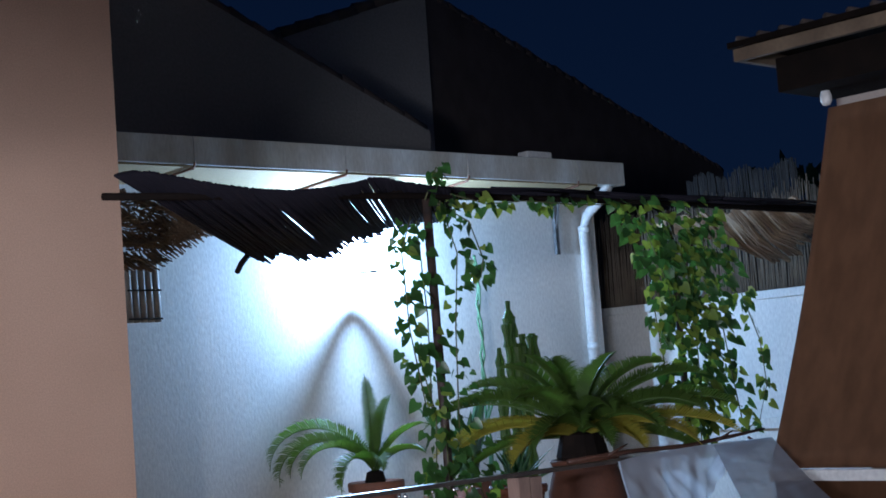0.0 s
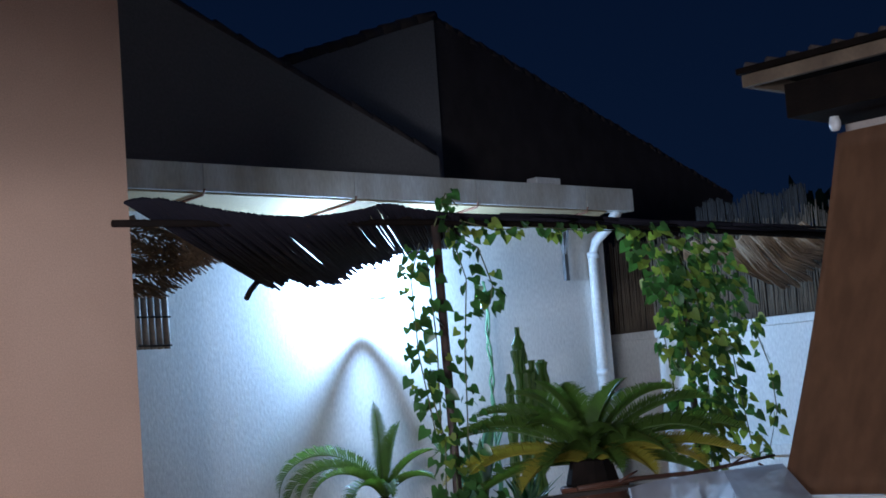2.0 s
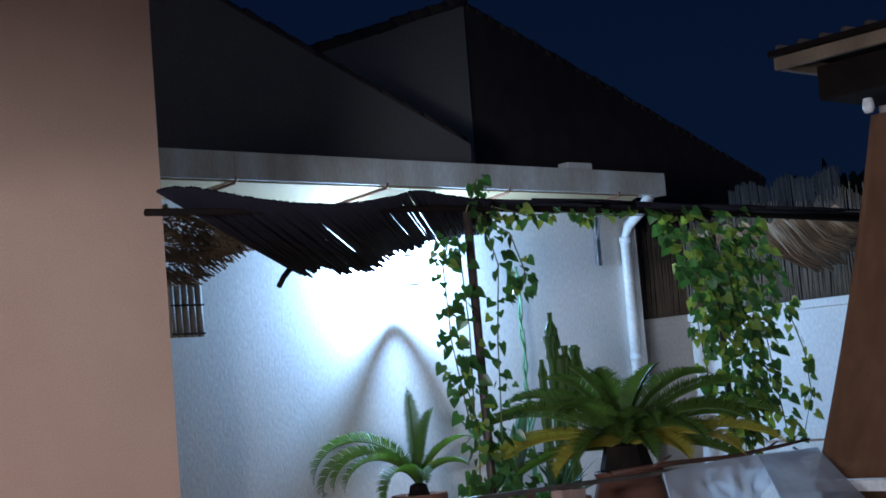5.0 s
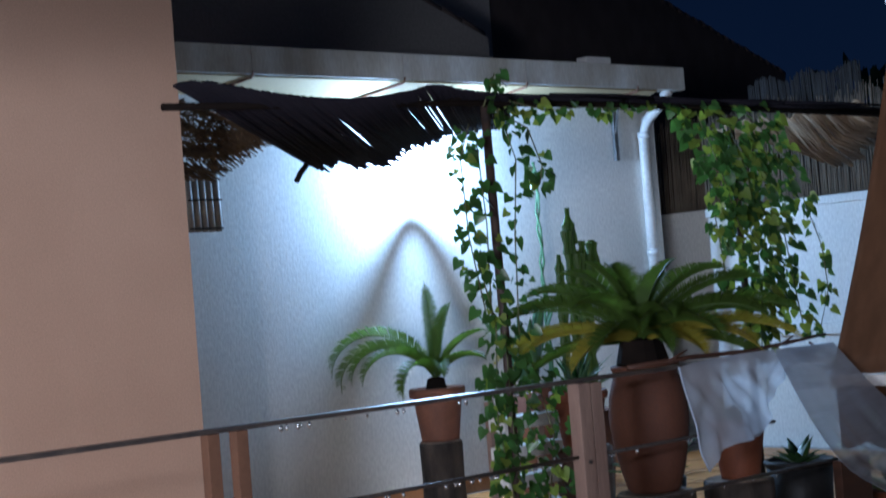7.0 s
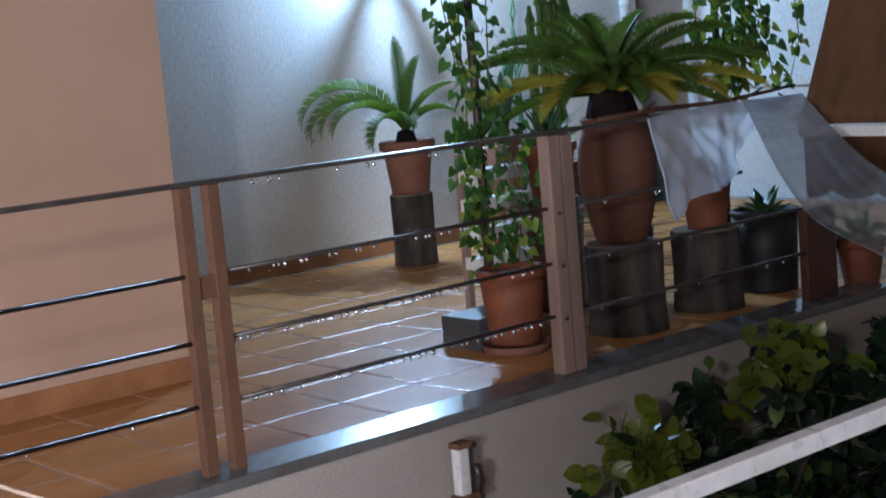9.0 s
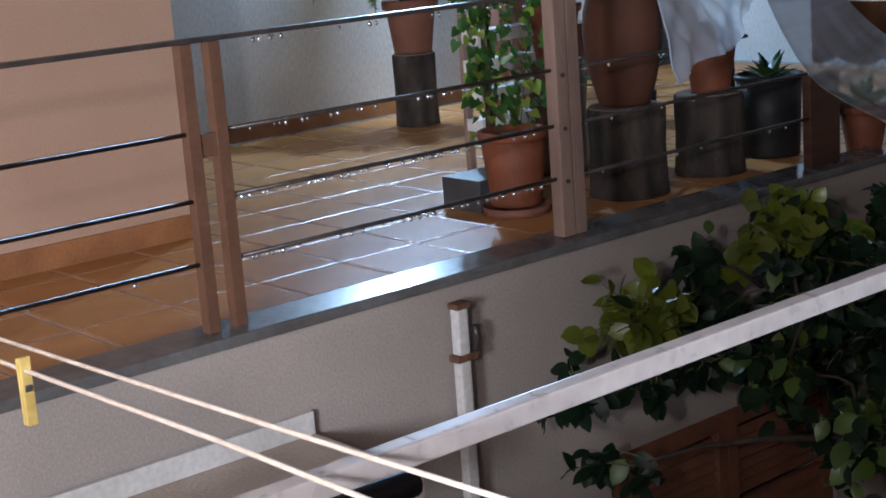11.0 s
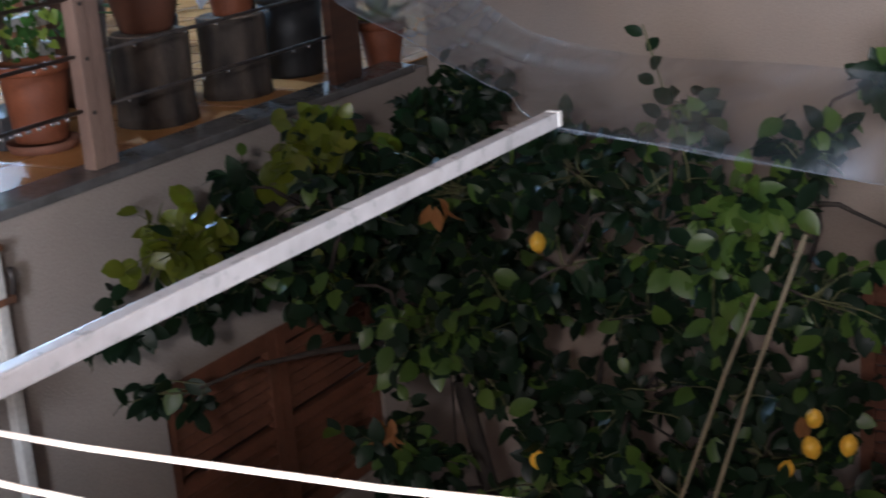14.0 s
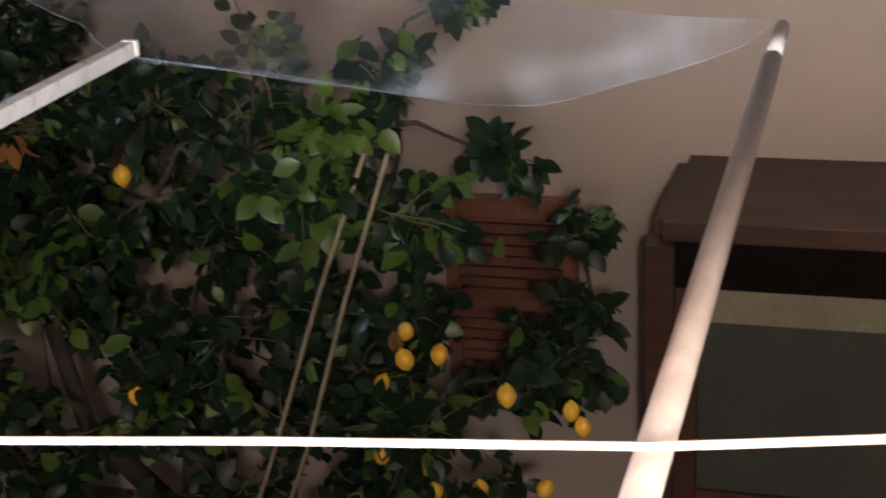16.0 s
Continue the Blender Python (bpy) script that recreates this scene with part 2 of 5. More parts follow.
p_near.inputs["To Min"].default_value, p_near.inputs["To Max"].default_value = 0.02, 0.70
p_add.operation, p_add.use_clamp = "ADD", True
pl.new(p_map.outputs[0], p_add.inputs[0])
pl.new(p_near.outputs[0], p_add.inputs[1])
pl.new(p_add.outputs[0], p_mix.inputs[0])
pl.new(p_noise.outputs["Fac"], p_bump.inputs["Height"])
p_bump.inputs["Strength"].default_value, p_bump.inputs["Distance"].default_value = 0.6, 0.05
pl.new(p_bump.outputs[0], pn["Principled BSDF"].inputs["Normal"])
pl.new(p_tr.outputs[0], p_mix.inputs[1])
p_thin, p_two = pn.new("ShaderNodeBsdfTranslucent"), pn.new("ShaderNodeMixShader")
p_thin.inputs[0].default_value = (0.90, 0.93, 0.97, 1)
p_two.inputs[0].default_value = 0.5
pl.new(pn["Principled BSDF"].outputs[0], p_two.inputs[1])
pl.new(p_thin.outputs[0], p_two.inputs[2])
pl.new(p_two.outputs[0], p_mix.inputs[2])
p_lw, p_fre, p_gls, p_top = pn.new("ShaderNodeLayerWeight"), pn.new("ShaderNodeMath"), pn.new("ShaderNodeBsdfGlossy"), pn.new("ShaderNodeMixShader")
p_gls.inputs["Roughness"].default_value = 0.24
p_lw.inputs["Blend"].default_value = 0.15
p_fre.operation = "MULTIPLY"
p_fre.inputs[1].default_value = 0.26
pl.new(p_lw.outputs["Facing"], p_fre.inputs[0])
pl.new(p_bump.outputs[0], p_gls.inputs["Normal"])
pl.new(p_fre.outputs[0], p_top.inputs[0])
pl.new(p_mix.outputs[0], p_top.inputs[1])
pl.new(p_gls.outputs[0], p_top.inputs[2])
pl.new(p_top.outputs[0], pn["Material Output"].inputs["Surface"])

HEM = PLASTIC.copy()
HEM.name = "milky_plastic_hem"
for nd in HEM.node_tree.nodes:
    if nd.type == "MAP_RANGE" and abs(nd.inputs["From Min"].default_value - 0.44) < 1e-3:
        nd.inputs["To Min"].default_value, nd.inputs["To Max"].default_value = 0.12, 0.3

# ---- mesh helpers ----
def mesh_of(name, bm, material, smooth=False):
    me = bpy.data.meshes.new(name)
    bm.to_mesh(me)
    bm.free()
    for mt in material if isinstance(material, (list, tuple)) else [material]:
        me.materials.append(mt)
    if smooth:
        me.polygons.foreach_set("use_smooth", [True] * len(me.polygons))
    return me


def part(name, bm, material, parent=None, label="", smooth=False):
    ob = new(name, mesh_of(name, bm, material, smooth))
    if parent:
        ob.parent = parent
    if label:
        ob["label"] = label
    return ob


def thing(name, at, label, category, group="", kind=""):
    ob = new(name)
    ob.location = at
    ob.empty_display_size = 0.05
    return tagged(ob, label, category, group, kind)


def structure(name, bm, material, label="", smooth=False):
    return tagged(part(name, bm, material, None, label, smooth), label, "", "", "structure")


def box(bm, lo, hi, bevel=0.0):
    made = bmesh.ops.create_cube(bm, size=1.0)["verts"]
    lo, hi = Vector(lo), Vector(hi)
    for v in made:
        v.co = Vector(((lo.x + hi.x) / 2 + v.co.x * (hi.x - lo.x), (lo.y + hi.y) / 2 + v.co.y * (hi.y - lo.y), (lo.z + hi.z) / 2 + v.co.z * (hi.z - lo.z)))
    if bevel:
        edges = list({e for v in made for e in v.link_edges})
        bmesh.ops.bevel(bm, geom=edges, offset=bevel, segments=2, affect="EDGES", profile=0.7)
    return bm


def boxed(lo, hi, bevel=0.0):
    return box(bmesh.new(), lo, hi, bevel)


def tube(bm, points, radii, sides=8, caps=True):
    """A round bar along points; radii one number or one for each point."""
    pts = [Vector(p) for p in points]
    radii = [radii] * len(pts) if isinstance(radii, (int, float)) else radii
    rings, ref = [], Vector((0.31, 0.17, 0.93)).normalized()
    for k, p in enumerate(pts):
        way = (pts[min(k + 1, len(pts) - 1)] - pts[max(k - 1, 0)]).normalized()
        a = way.cross(ref)
        if a.length < 0.05:
            a = way.cross(Vector((1, 0, 0)))
        a.normalize()
        b = way.cross(a)
        rings.append([bm.verts.new(p + radii[k] * (math.cos(2 * math.pi * s / sides) * a + math.sin(2 * math.pi * s / sides) * b)) for s in range(sides)])
    for r0, r1 in zip(rings, rings[1:]):
        for s in range(sides):
            bm.faces.new((r0[s], r0[(s + 1) % sides], r1[(s + 1) % sides], r1[s]))
    if caps:
        bm.faces.new(rings[0][::-1])
        bm.faces.new(rings[-1])
    return bm


def lathe(profile, sides=28, wobble=0.0, seed=0):
    """A turned form from (radius, height) pairs, open where it ends above radius zero."""
    bm, rng = bmesh.new(), random.Random(seed)
    jit = [1 + wobble * rng.uniform(-1, 1) for _ in range(sides)]
    rings = [[bm.verts.new((r * jit[s] * math.cos(2 * math.pi * s / sides), r * jit[s] * math.sin(2 * math.pi * s / sides), z)) for s in range(sides)] for r, z in profile]
    for r0, r1 in zip(rings, rings[1:]):
        for s in range(sides):
            bm.faces.new((r0[s], r0[(s + 1) % sides], r1[(s + 1) % sides], r1[s]))
    if profile[0] != profile[-1]:
        bm.faces.new(rings[0][::-1])
        bm.faces.new(rings[-1])
    return bm


def wall_holes(axis, at, thick, u0, u1, z0, z1, holes):
    """A wall slab across axis, with rectangular openings (u0, u1, z0, z1) that go through it."""
    us = sorted({u0, u1, *(h[0] for h in holes), *(h[1] for h in holes)})
    zs = sorted({z0, z1, *(h[2] for h in holes), *(h[3] for h in holes)})
    bm = bmesh.new()
    for a, b in zip(us, us[1:]):
        for c, d in zip(zs, zs[1:]):
            if any(h[0] <= a and b <= h[1] and h[2] <= c and d <= h[3] for h in holes):
                continue
            lo, hi = ((a, at, c), (b, at + thick, d)) if axis == "y" else ((at, a, c), (at + thick, b, d))
            box(bm, lo, hi)
    bmesh.ops.remove_doubles(bm, verts=bm.verts, dist=1e-5)
    return bm


# ---- the setting ----
GROUND = -2.85
BACK = 6.9  # front of the back house
# courtyard ground, running out under everything
bm = bmesh.new()
box(bm, (-40, -40, GROUND - 0.3), (60, 60, GROUND))
structure("ground", bm, COURTFLOOR, "damp dark courtyard floor of worn cement")

# terrace slab with its side wall towards the courtyard, with a shuttered window in it
bm = wall_holes("y", 4.40, 0.25, -3.0, BACK, GROUND, -0.005, [(4.56, 6.225, -2.05, -0.985)])
structure("wall_terrace", bm, SIDEWALL, "grey-beige rendered wall below the terrace, damp and stained")
structure("terrace_slab", boxed((-3.0, 4.651, -0.30), (9.99, 12.0, -0.0044)), JOINT, "wet pale joints under the terrace tiles")
bm = boxed((-3.0, 4.36, -0.004), (6.72, 4.54, 0.045), 0.008)
for v in bm.verts:
    if v.co.z > 0.02:
        v.co.z += 0.085 * (v.co.y - 4.45)
structure("coping", bm, COPING, "wet grey marble coping along the terrace edge")

# pink house corner
structure("wall_pink", boxed((-3.0, 6.10, -0.004), (3.62, 8.44, 5.2)), PINK, "salmon pink rendered house wall, lit warm")
structure("baseboard_pink", boxed((-3.0, 6.085, -0.012), (3.634, 6.0995, 0.11), 0.003), SKIRT, "brown tile skirting at the foot of the pink wall")
# white wall, roof slab and gutter
structure("wall_white", boxed((3.625, 8.45, -0.004), (9.46, 8.75, 3.02)), WHITEWALL, "rough white rendered wall under a flood light")
structure("baseboard_white", boxed((3.64, 8.432, -0.012), (9.45, 8.449, 0.09), 0.003), SKIRT, "brown tile skirting at the foot of the white wall")
structure("roof_slab", boxed((3.63, 8.30, 3.02), (9.72, 9.2, 3.10)), SOFFIT, "pale soffit slab over the white wall")
bm = bmesh.new()
ends = [[bm.verts.new((x, y, z)) for y, z in ((8.14, 2.925), (8.448, 2.85), (8.448, 2.90), (8.14, 2.937))] for x in (3.63, 9.22)]
bm.faces.new(ends[0])
bm.faces.new(ends[1][::-1])
for k in range(4):
    bm.faces.new((ends[0][k], ends[1][k], ends[1][(k + 1) % 4], ends[0][(k + 1) % 4]))
bmesh.ops.recalc_face_normals(bm, faces=bm.faces)
structure("soffit_board", bm, SOFFIT, "cream painted board closing the eaves behind the gutter")
# far boundary wall
structure("wall_boundary", boxed((10.0, 4.395, GROUND), (10.2, 14.0, 1.95)), WHITEWALL, "white boundary wall with a moulded top")
structure("trim_boundary", boxed((9.965, 4.4, 1.908), (10.23, 14.0, 1.975), 0.01), WHITEWALL, "white moulded cap of the boundary wall")
structure("trim_boundary", boxed((9.955, 4.4, 0.892), (9.998, 14.0, 0.975), 0.006), WHITEWALL, "white ledge along the boundary wall")
# back house, facing the courtyard: shuttered window and a door
bm = wall_holes("x", BACK, 0.3, -5.0, 4.39, GROUND, 3.05, [(1.36, 2.0, -2.1, -0.99), (-0.75, 0.80, GROUND + 0.05, -0.97)])
structure("wall_back", bm, PEACH, "beige rendered wall of the back house, lit warm")
structure("wall_back_side", boxed((BACK + 0.31, 4.12, -0.3), (9.99, 4.39, 3.05)), PEACH, "beige rendered side wall of the back house")
# camera's own house, unseen, closing the court behind; parapet, pier and roof added for shade
structure("wall_house", boxed((0.05, -5.0, GROUND), (0.20, 0.69, 0.78)), PINK, "unseen pink rendered parapet wall, its height set to shade the court")
structure("wall_shade_pier", boxed((0.05, 0.7, GROUND), (0.20, 1.95, 1.08)), PINK, "unseen pink rendered pier added to shade the tree and terrace wall")
structure("balcony_floor", boxed((-3.0, -5.0, -0.25), (0.049, 2.1, -0.05)), GROUT, "plain cement balcony floor")
structure("roof_shade_slab", boxed((-3.0, -5.0, 2.32), (0.50, 3.1, 2.48), 0.01), SLABTOP, "unseen plain cement slab added to shade the top of the pink wall")
structure("wall_south", boxed((0.201, -5.0, GROUND), (BACK - 0.01, -4.8, 3.0)), PEACH, "beige rendered wall closing the courtyard")

# ---- terrace railing ----
def drops_on(parent, x0, x1, y, z, count, seed):
    """Rain drops hanging under a rail."""
    rng, bm = random.Random(seed), bmesh.new()
    for _ in range(count):
        r = rng.uniform(0.005, 0.0095)
        made = bmesh.ops.create_icosphere(bm, subdivisions=1, radius=r)["verts"]
        c = Vector((rng.uniform(x0, x1), y - 0.004, z - 0.013 - r * 0.6))
        for v in made:
            v.co = Vector((v.co.x, v.co.y, v.co.z * 1.35)) + c
    ob = part("rain_drops", bm, WATER, parent, "hanging rain drops", True)
    ob["kind"] = "stuff"


WATER = mat("rain_water", (0.85, 0.9, 0.95), (0.8, 0.85, 0.9), 0.2, 5, 40, 0.0, spec=1.0)
WATER.node_tree.nodes["Principled BSDF"].inputs["Metallic"].default_value = 0.9

railing = thing("railing", (2.7, 4.45, 0.045), "dark wet steel railing with brown posts and rain drops", "railing")
off = Matrix.Translation((-2.7, -4.45, -0.045))


def rail_part(name, bm, material, label="", smooth=False):
    bm.transform(off)
    return part(name, bm, material, railing, label, smooth)


for px in (2.640, 2.752):
    rail_part("post", boxed((px, 4.427, 0.045), (px + 0.047, 4.474, 1.042), 0.003), POSTWOOD, "brown painted post")
rail_part("bracket", boxed((2.6875, 4.434, 0.655), (2.7515, 4.467, 0.735), 0.003), POSTWOOD)
rail_part("post", boxed((4.372, 4.415, 0.045), (4.440, 4.480, 1.04), 0.006), POSTPINK, "weathered pinkish wooden post")
rail_part("post", boxed((4.445, 4.418, 0.045), (4.512, 4.478, 1.036), 0.006), POSTPINK, "weathered pinkish wooden post")
for z in (0.72, 0.50, 0.28):
    bm = bmesh.new()
    tube(bm, [(4.405, 4.408, z), (4.405, 4.416, z)], 0.009, 8)
    rail_part("bolt", bm, RAILMETAL, "dark bolt head")
rail_part("post", boxed((6.10, 4.43, 0.045), (6.34, 4.48, 0.50), 0.008), WOODDARK, "short broad dark wooden post")
rail_part("rail", boxed((-3.0, 4.428, 1.0425), (6.02, 4.472, 1.060), 0.004), RAILMETAL, "flat wet top rail")
for z, ends in ((0.738, ((-3.0, 2.645), (2.793, 4.38), (4.53, 5.65))), (0.508, ((-3.0, 2.645), (2.793, 4.38), (4.53, 6.10))), (0.287, ((-3.0, 2.645), (2.793, 4.38), (4.53, 6.10)))):
    for x0, x1 in ends:
        bm = bmesh.new()
        tube(bm, [(x0, 4.45, z), (x1, 4.45, z + 0.003)], 0.0085, 10)
        rail_part("rail", bm, RAILMETAL, "", True)
for k, (z, x0, x1, c) in enumerate(((1.046, 2.8, 4.3, 16), (0.742, 2.8, 4.3, 34), (0.512, 2.8, 4.3, 44), (0.291, 2.8, 4.3, 44), (0.742, 4.55, 5.5, 5), (0.512, 4.55, 6.0, 6), (0.291, 4.55, 6.0, 5), (0.512, 0.9, 2.6, 4), (0.291, 0.9, 2.6, 6))):
    drops_on(railing, x0 - 2.7, x1 - 2.7, 0.0, z - 0.045, c, 40 + k)
# loose twig tied along the rail's end
bm = bmesh.new()
tube(bm, [(4.7, 4.44, 1.075), (5.1, 4.45, 1.085), (5.5, 4.44, 1.078), (5.85, 4.45, 1.095), (6.08, 4.44, 1.11)], [0.012, 0.011, 0.010, 0.009, 0.006], 7)
for x, s in ((4.95, 1), (5.35, -1), (5.7, 1), (5.95, -1)):
    tube(bm, [(x, 4.44, 1.08), (x + 0.07, 4.44 - 0.02 * s, 1.085 + 0.025 * s), (x + 0.12, 4.43, 1.09 + 0.03 * s)], [0.006, 0.005, 0.003], 5)
tagged(part("branch", bm, WOODDARK, None, "", True), "bare dark branch lying along the top rail", "branch")

# ---- roof edge of the white house ----
gutter = thing("gutter", (6.5, 8.2, 2.94), "white sheet metal box gutter with rusty brackets", "gutter")
off = Matrix.Translation((-6.5, -8.2, -2.94))
edges = (3.63, 5.38, 6.62, 7.78, 8.98, 9.55)
for a, b in zip(edges, edges[1:]):
    bm = boxed((a + 0.002, 8.13, 2.94), (b - 0.002, 8.27, 3.125), 0.006)
    bm.transform(off)
    part("gutter_length", bm, GUTTER_WHITE, gutter)
for x in edges[1:5]:
    bm = bmesh.new()
    tube(bm, [(x, 8.124, 2.955), (x - 0.01, 8.128, 2.918), (x - 0.20, 8.41, 2.848)], 0.009, 6)
    bm.transform(off)
    part("gutter_bracket", bm, RUST, gutter, "rusty iron bracket")
bm = boxed((8.45, 8.15, 3.126), (8.72, 8.26, 3.18), 0.01)
bm.transform(off)
part("end_piece", bm, PIPE_WHITE, gutter)

pipe = thing("downpipe", (9.30, 8.40, 0.0), "white plastic downpipe at the wall's corner", "downpipe")
bm = bmesh.new()
tube(bm, [(0.12, -0.20, 2.95), (0.10, -0.12, 2.84), (0.02, -0.02, 2.72), (0, 0, 2.60), (0, 0, 0.0)], 0.045, 16)
part("pipe", bm, PIPE_WHITE, pipe, "", True)
for z in (0.5, 1.62, 2.58):
    bm = bmesh.new()
    tube(bm, [(0, 0, z), (0, 0, z + 0.05)], 0.052, 16)
    part("collar", bm, PIPE_WHITE, pipe, "", True)
structure("trim_corner", boxed((9.462, 8.46, -0.012), (9.50, 8.74, 3.0), 0.004), WHITEWALL, "white corner strip of the wall")

bracket = thing("wall_bracket", (8.99, 8.44, 2.45), "grey steel bracket with a strut on the wall", "bracket")
part("upright", boxed((-0.02, -0.03, -0.05), (0.02, 0.0, 0.35), 0.003), STEELGREY, bracket)
bm = bmesh.new()
tube(bm, [(-0.22, -0.28, 0.34), (-0.05, -0.10, 0.28), (0, -0.02, 0.16)], 0.009, 6)
part("strut", bm, STEELGREY, bracket)

# flood lamp on the white wall: a lantern with an opaque bottom cap
lamp = thing("wall_lamp", (FLOOD.x, 8.449, FLOOD.z), "lit white wall lantern with a dark base cap", "lamp")
part("back_plate", boxed((-0.05, -0.02, 0.04), (0.05, 0.0, 0.20), 0.004), PIPE_WHITE, lamp)
bm = bmesh.new()
tube(bm, [(0, -0.02, 0.15), (0, -0.10, 0.20), (0, FLOOD.y - 8.449, 0.15), (0, FLOOD.y - 8.449, 0.10)], 0.011, 8)
part("arm", bm, STEELGREY, lamp, "", True)
bm = lathe([(0.012, 0.10), (0.050, 0.085), (0.056, 0.078), (0.054, 0.074), (0.010, 0.076)], 20)
bm.transform(Matrix.Translation((0, FLOOD.y - 8.449, 0)))
part("cap", bm, STEELGREY, lamp, "", True)
bm = lathe([(0.037, -0.126), (0.072, -0.126), (0.076, -0.118), (0.072, -0.112), (0.037, -0.112), (0.035, -0.118), (0.037, -0.126)], 24)
bm.transform(Matrix.Translation((0, FLOOD.y - 8.449, 0)))
part("base_cap", bm, STEELGREY, lamp, "", True)
for k in range(3):
    a = 2.1 * k + 0.5
    bm = bmesh.new()
    x, y = 0.050 * math.cos(a), 0.050 * math.sin(a) + FLOOD.y - 8.449
    tube(bm, [(x, y, 0.08), (x, y, -0.12)], 0.0025, 5)
    part("cage_bar", bm, STEELGREY, lamp)
bulb = lathe([(0.008, 0.075), (0.014, 0.06), (0.026, 0.02), (0.028, -0.005), (0.018, -0.028), (0.004, -0.034)], 16)
bulb.transform(Matrix.Translation((0, FLOOD.y - 8.449, 0)))
glass = part("bulb", bulb, LIGHTGLOW, lamp, "glowing cool white bulb", True)
glass.visible_shadow = False

# bamboo rack hung on the wall
rack = thing("bamboo_rack", (5.05, 8.30, 1.955), "small rack of bamboo sticks bound with dark wire", "rack")
for k in range(5):
    bm = bmesh.new()
    tube(bm, [(-0.10 + 0.05 * k, 0, 0), (-0.10 + 0.05 * k, 0.01, 0.40)], 0.023, 8)
    part("stick", bm, BAMBOO, rack, "", True)
for z in (0.02, 0.20, 0.38):
    bm = bmesh.new()
    tube(bm, [(-0.12, -0.022, z), (0.12, -0.022, z)], 0.006, 6)
    part("binding", bm, BLACKPOT, rack)
bm = bmesh.new()
tube(bm, [(-0.10, 0.0, 0.3), (-0.10, 0.15, 0.33)], 0.006, 5)
part("hook", bm, STEELGREY, rack)

# ---- pergola: beam, posts, sagging reed mat ----
pergola = thing("pergola", (4.79, 5.30, 0.0), "slim dark pergola frame of rusty poles", "pergola")
bm = bmesh.new()
tube(bm, [(0, 0, 0.0), (0.01, 0, 1.1), (-0.005, 0, 2.31)], 0.022, 10)
part("pole", bm, DARKPOLE, pergola, "", True)
bm = bmesh.new()
tube(bm, [(1.80, 0.0, 0.0), (1.78, 0, 2.29)], 0.020, 10)
part("pole", bm, DARKPOLE, pergola, "", True)
bm = bmesh.new()
tube(bm, [(-1.72, 0.0, 2.275), (-1.0, 0.02, 2.30), (0, 0, 2.325), (1.5, 0, 2.335), (3.35, 0, 2.315)], 0.016, 8)
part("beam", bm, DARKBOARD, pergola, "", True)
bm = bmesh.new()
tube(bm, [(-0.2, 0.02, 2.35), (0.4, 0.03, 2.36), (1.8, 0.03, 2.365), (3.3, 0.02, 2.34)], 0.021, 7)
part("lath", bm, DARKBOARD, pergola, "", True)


def along(pts, u):
    """A smooth curve through pts, u from 0 to 1 by length."""
    ps = [Vector(p) for p in pts]
    ln = [0.0]
    for p, q in zip(ps, ps[1:]):
        ln.append(ln[-1] + (q - p).length)
    s, i = u * ln[-1], 0
    while i < len(ps) - 2 and s > ln[i + 1]:
        i += 1
    f = (s - ln[i]) / (ln[i + 1] - ln[i])
    p0, p1, p2, p3 = ps[max(i - 1, 0)], ps[i], ps[i + 1], ps[min(i + 2, len(ps) - 1)]
    return 0.5 * (2 * p1 + (p2 - p0) * f + (2 * p0 - 5 * p1 + 4 * p2 - p3) * f * f + (3 * p1 - p0 - 3 * p2 + p3) * f ** 3)


def reed_mat(name, count, start, finish, radius, material, label, seed, drop=0.0, ragged=1.0):
    """Reeds laid side by side, each from start(u) to finish(u) with a little bow."""
    rng, bm = random.Random(seed), bmesh.new()
    for k in range(count):
        u = (k + rng.uniform(-0.35, 0.35)) / count
        a, b = start(u), finish(u)
        b = b + (b - a) * rng.uniform(-0.10, 0.06) * ragged
        mid = (a + b) / 2 + Vector((rng.uniform(-0.012, 0.012), rng.uniform(-0.012, 0.012), rng.uniform(-0.015, 0.01) - drop))
        r = radius * rng.uniform(0.7, 1.25)
        tube(bm, [a, mid, b], [r, r, r * 0.8], 5)
    ob = part(name, bm, material, None, "", True)
    return tagged(ob, label, "reed mat", "", "stuff")


MAT_TOP = [(3.07, 5.20, 2.345), (3.207, 5.20, 2.362), (3.538, 5.20, 2.323), (3.822, 5.20, 2.306), (4.064, 5.20, 2.320), (4.256, 5.20, 2.350), (4.406, 5.20, 2.380), (4.589, 5.20, 2.362), (4.85, 5.20, 2.344)]
MAT_FOOT = [(4.13, 5.85, 2.11), (4.24, 5.85, 2.085), (4.34, 5.85, 2.095), (4.544, 5.85, 2.098), (4.65, 5.85, 2.117), (4.744, 5.85, 2.165), (4.90, 5.85, 2.21), (5.22, 5.85, 2.27), (5.45, 5.85, 2.30)]


def mat_start(u):
    return along(MAT_TOP, min(max(u, 0), 1))


def mat_finish(u):
    return along(MAT_FOOT, min(max(u, 0), 1))


reed_mat("reed_mat", 150, mat_start, mat_finish, 0.0095, REEDDARK, "reed mat in shade-dark colour sagging off the pergola", 3)
bm = bmesh.new()
tube(bm, [(4.13, 5.84, 2.105), (4.06, 5.80, 2.06), (4.02, 5.78, 2.02)], 0.014, 6)
tagged(part("broken_stick", bm, DARKBOARD, None, "", True), "dark broken stick in the edge of the reed mat", "stick")

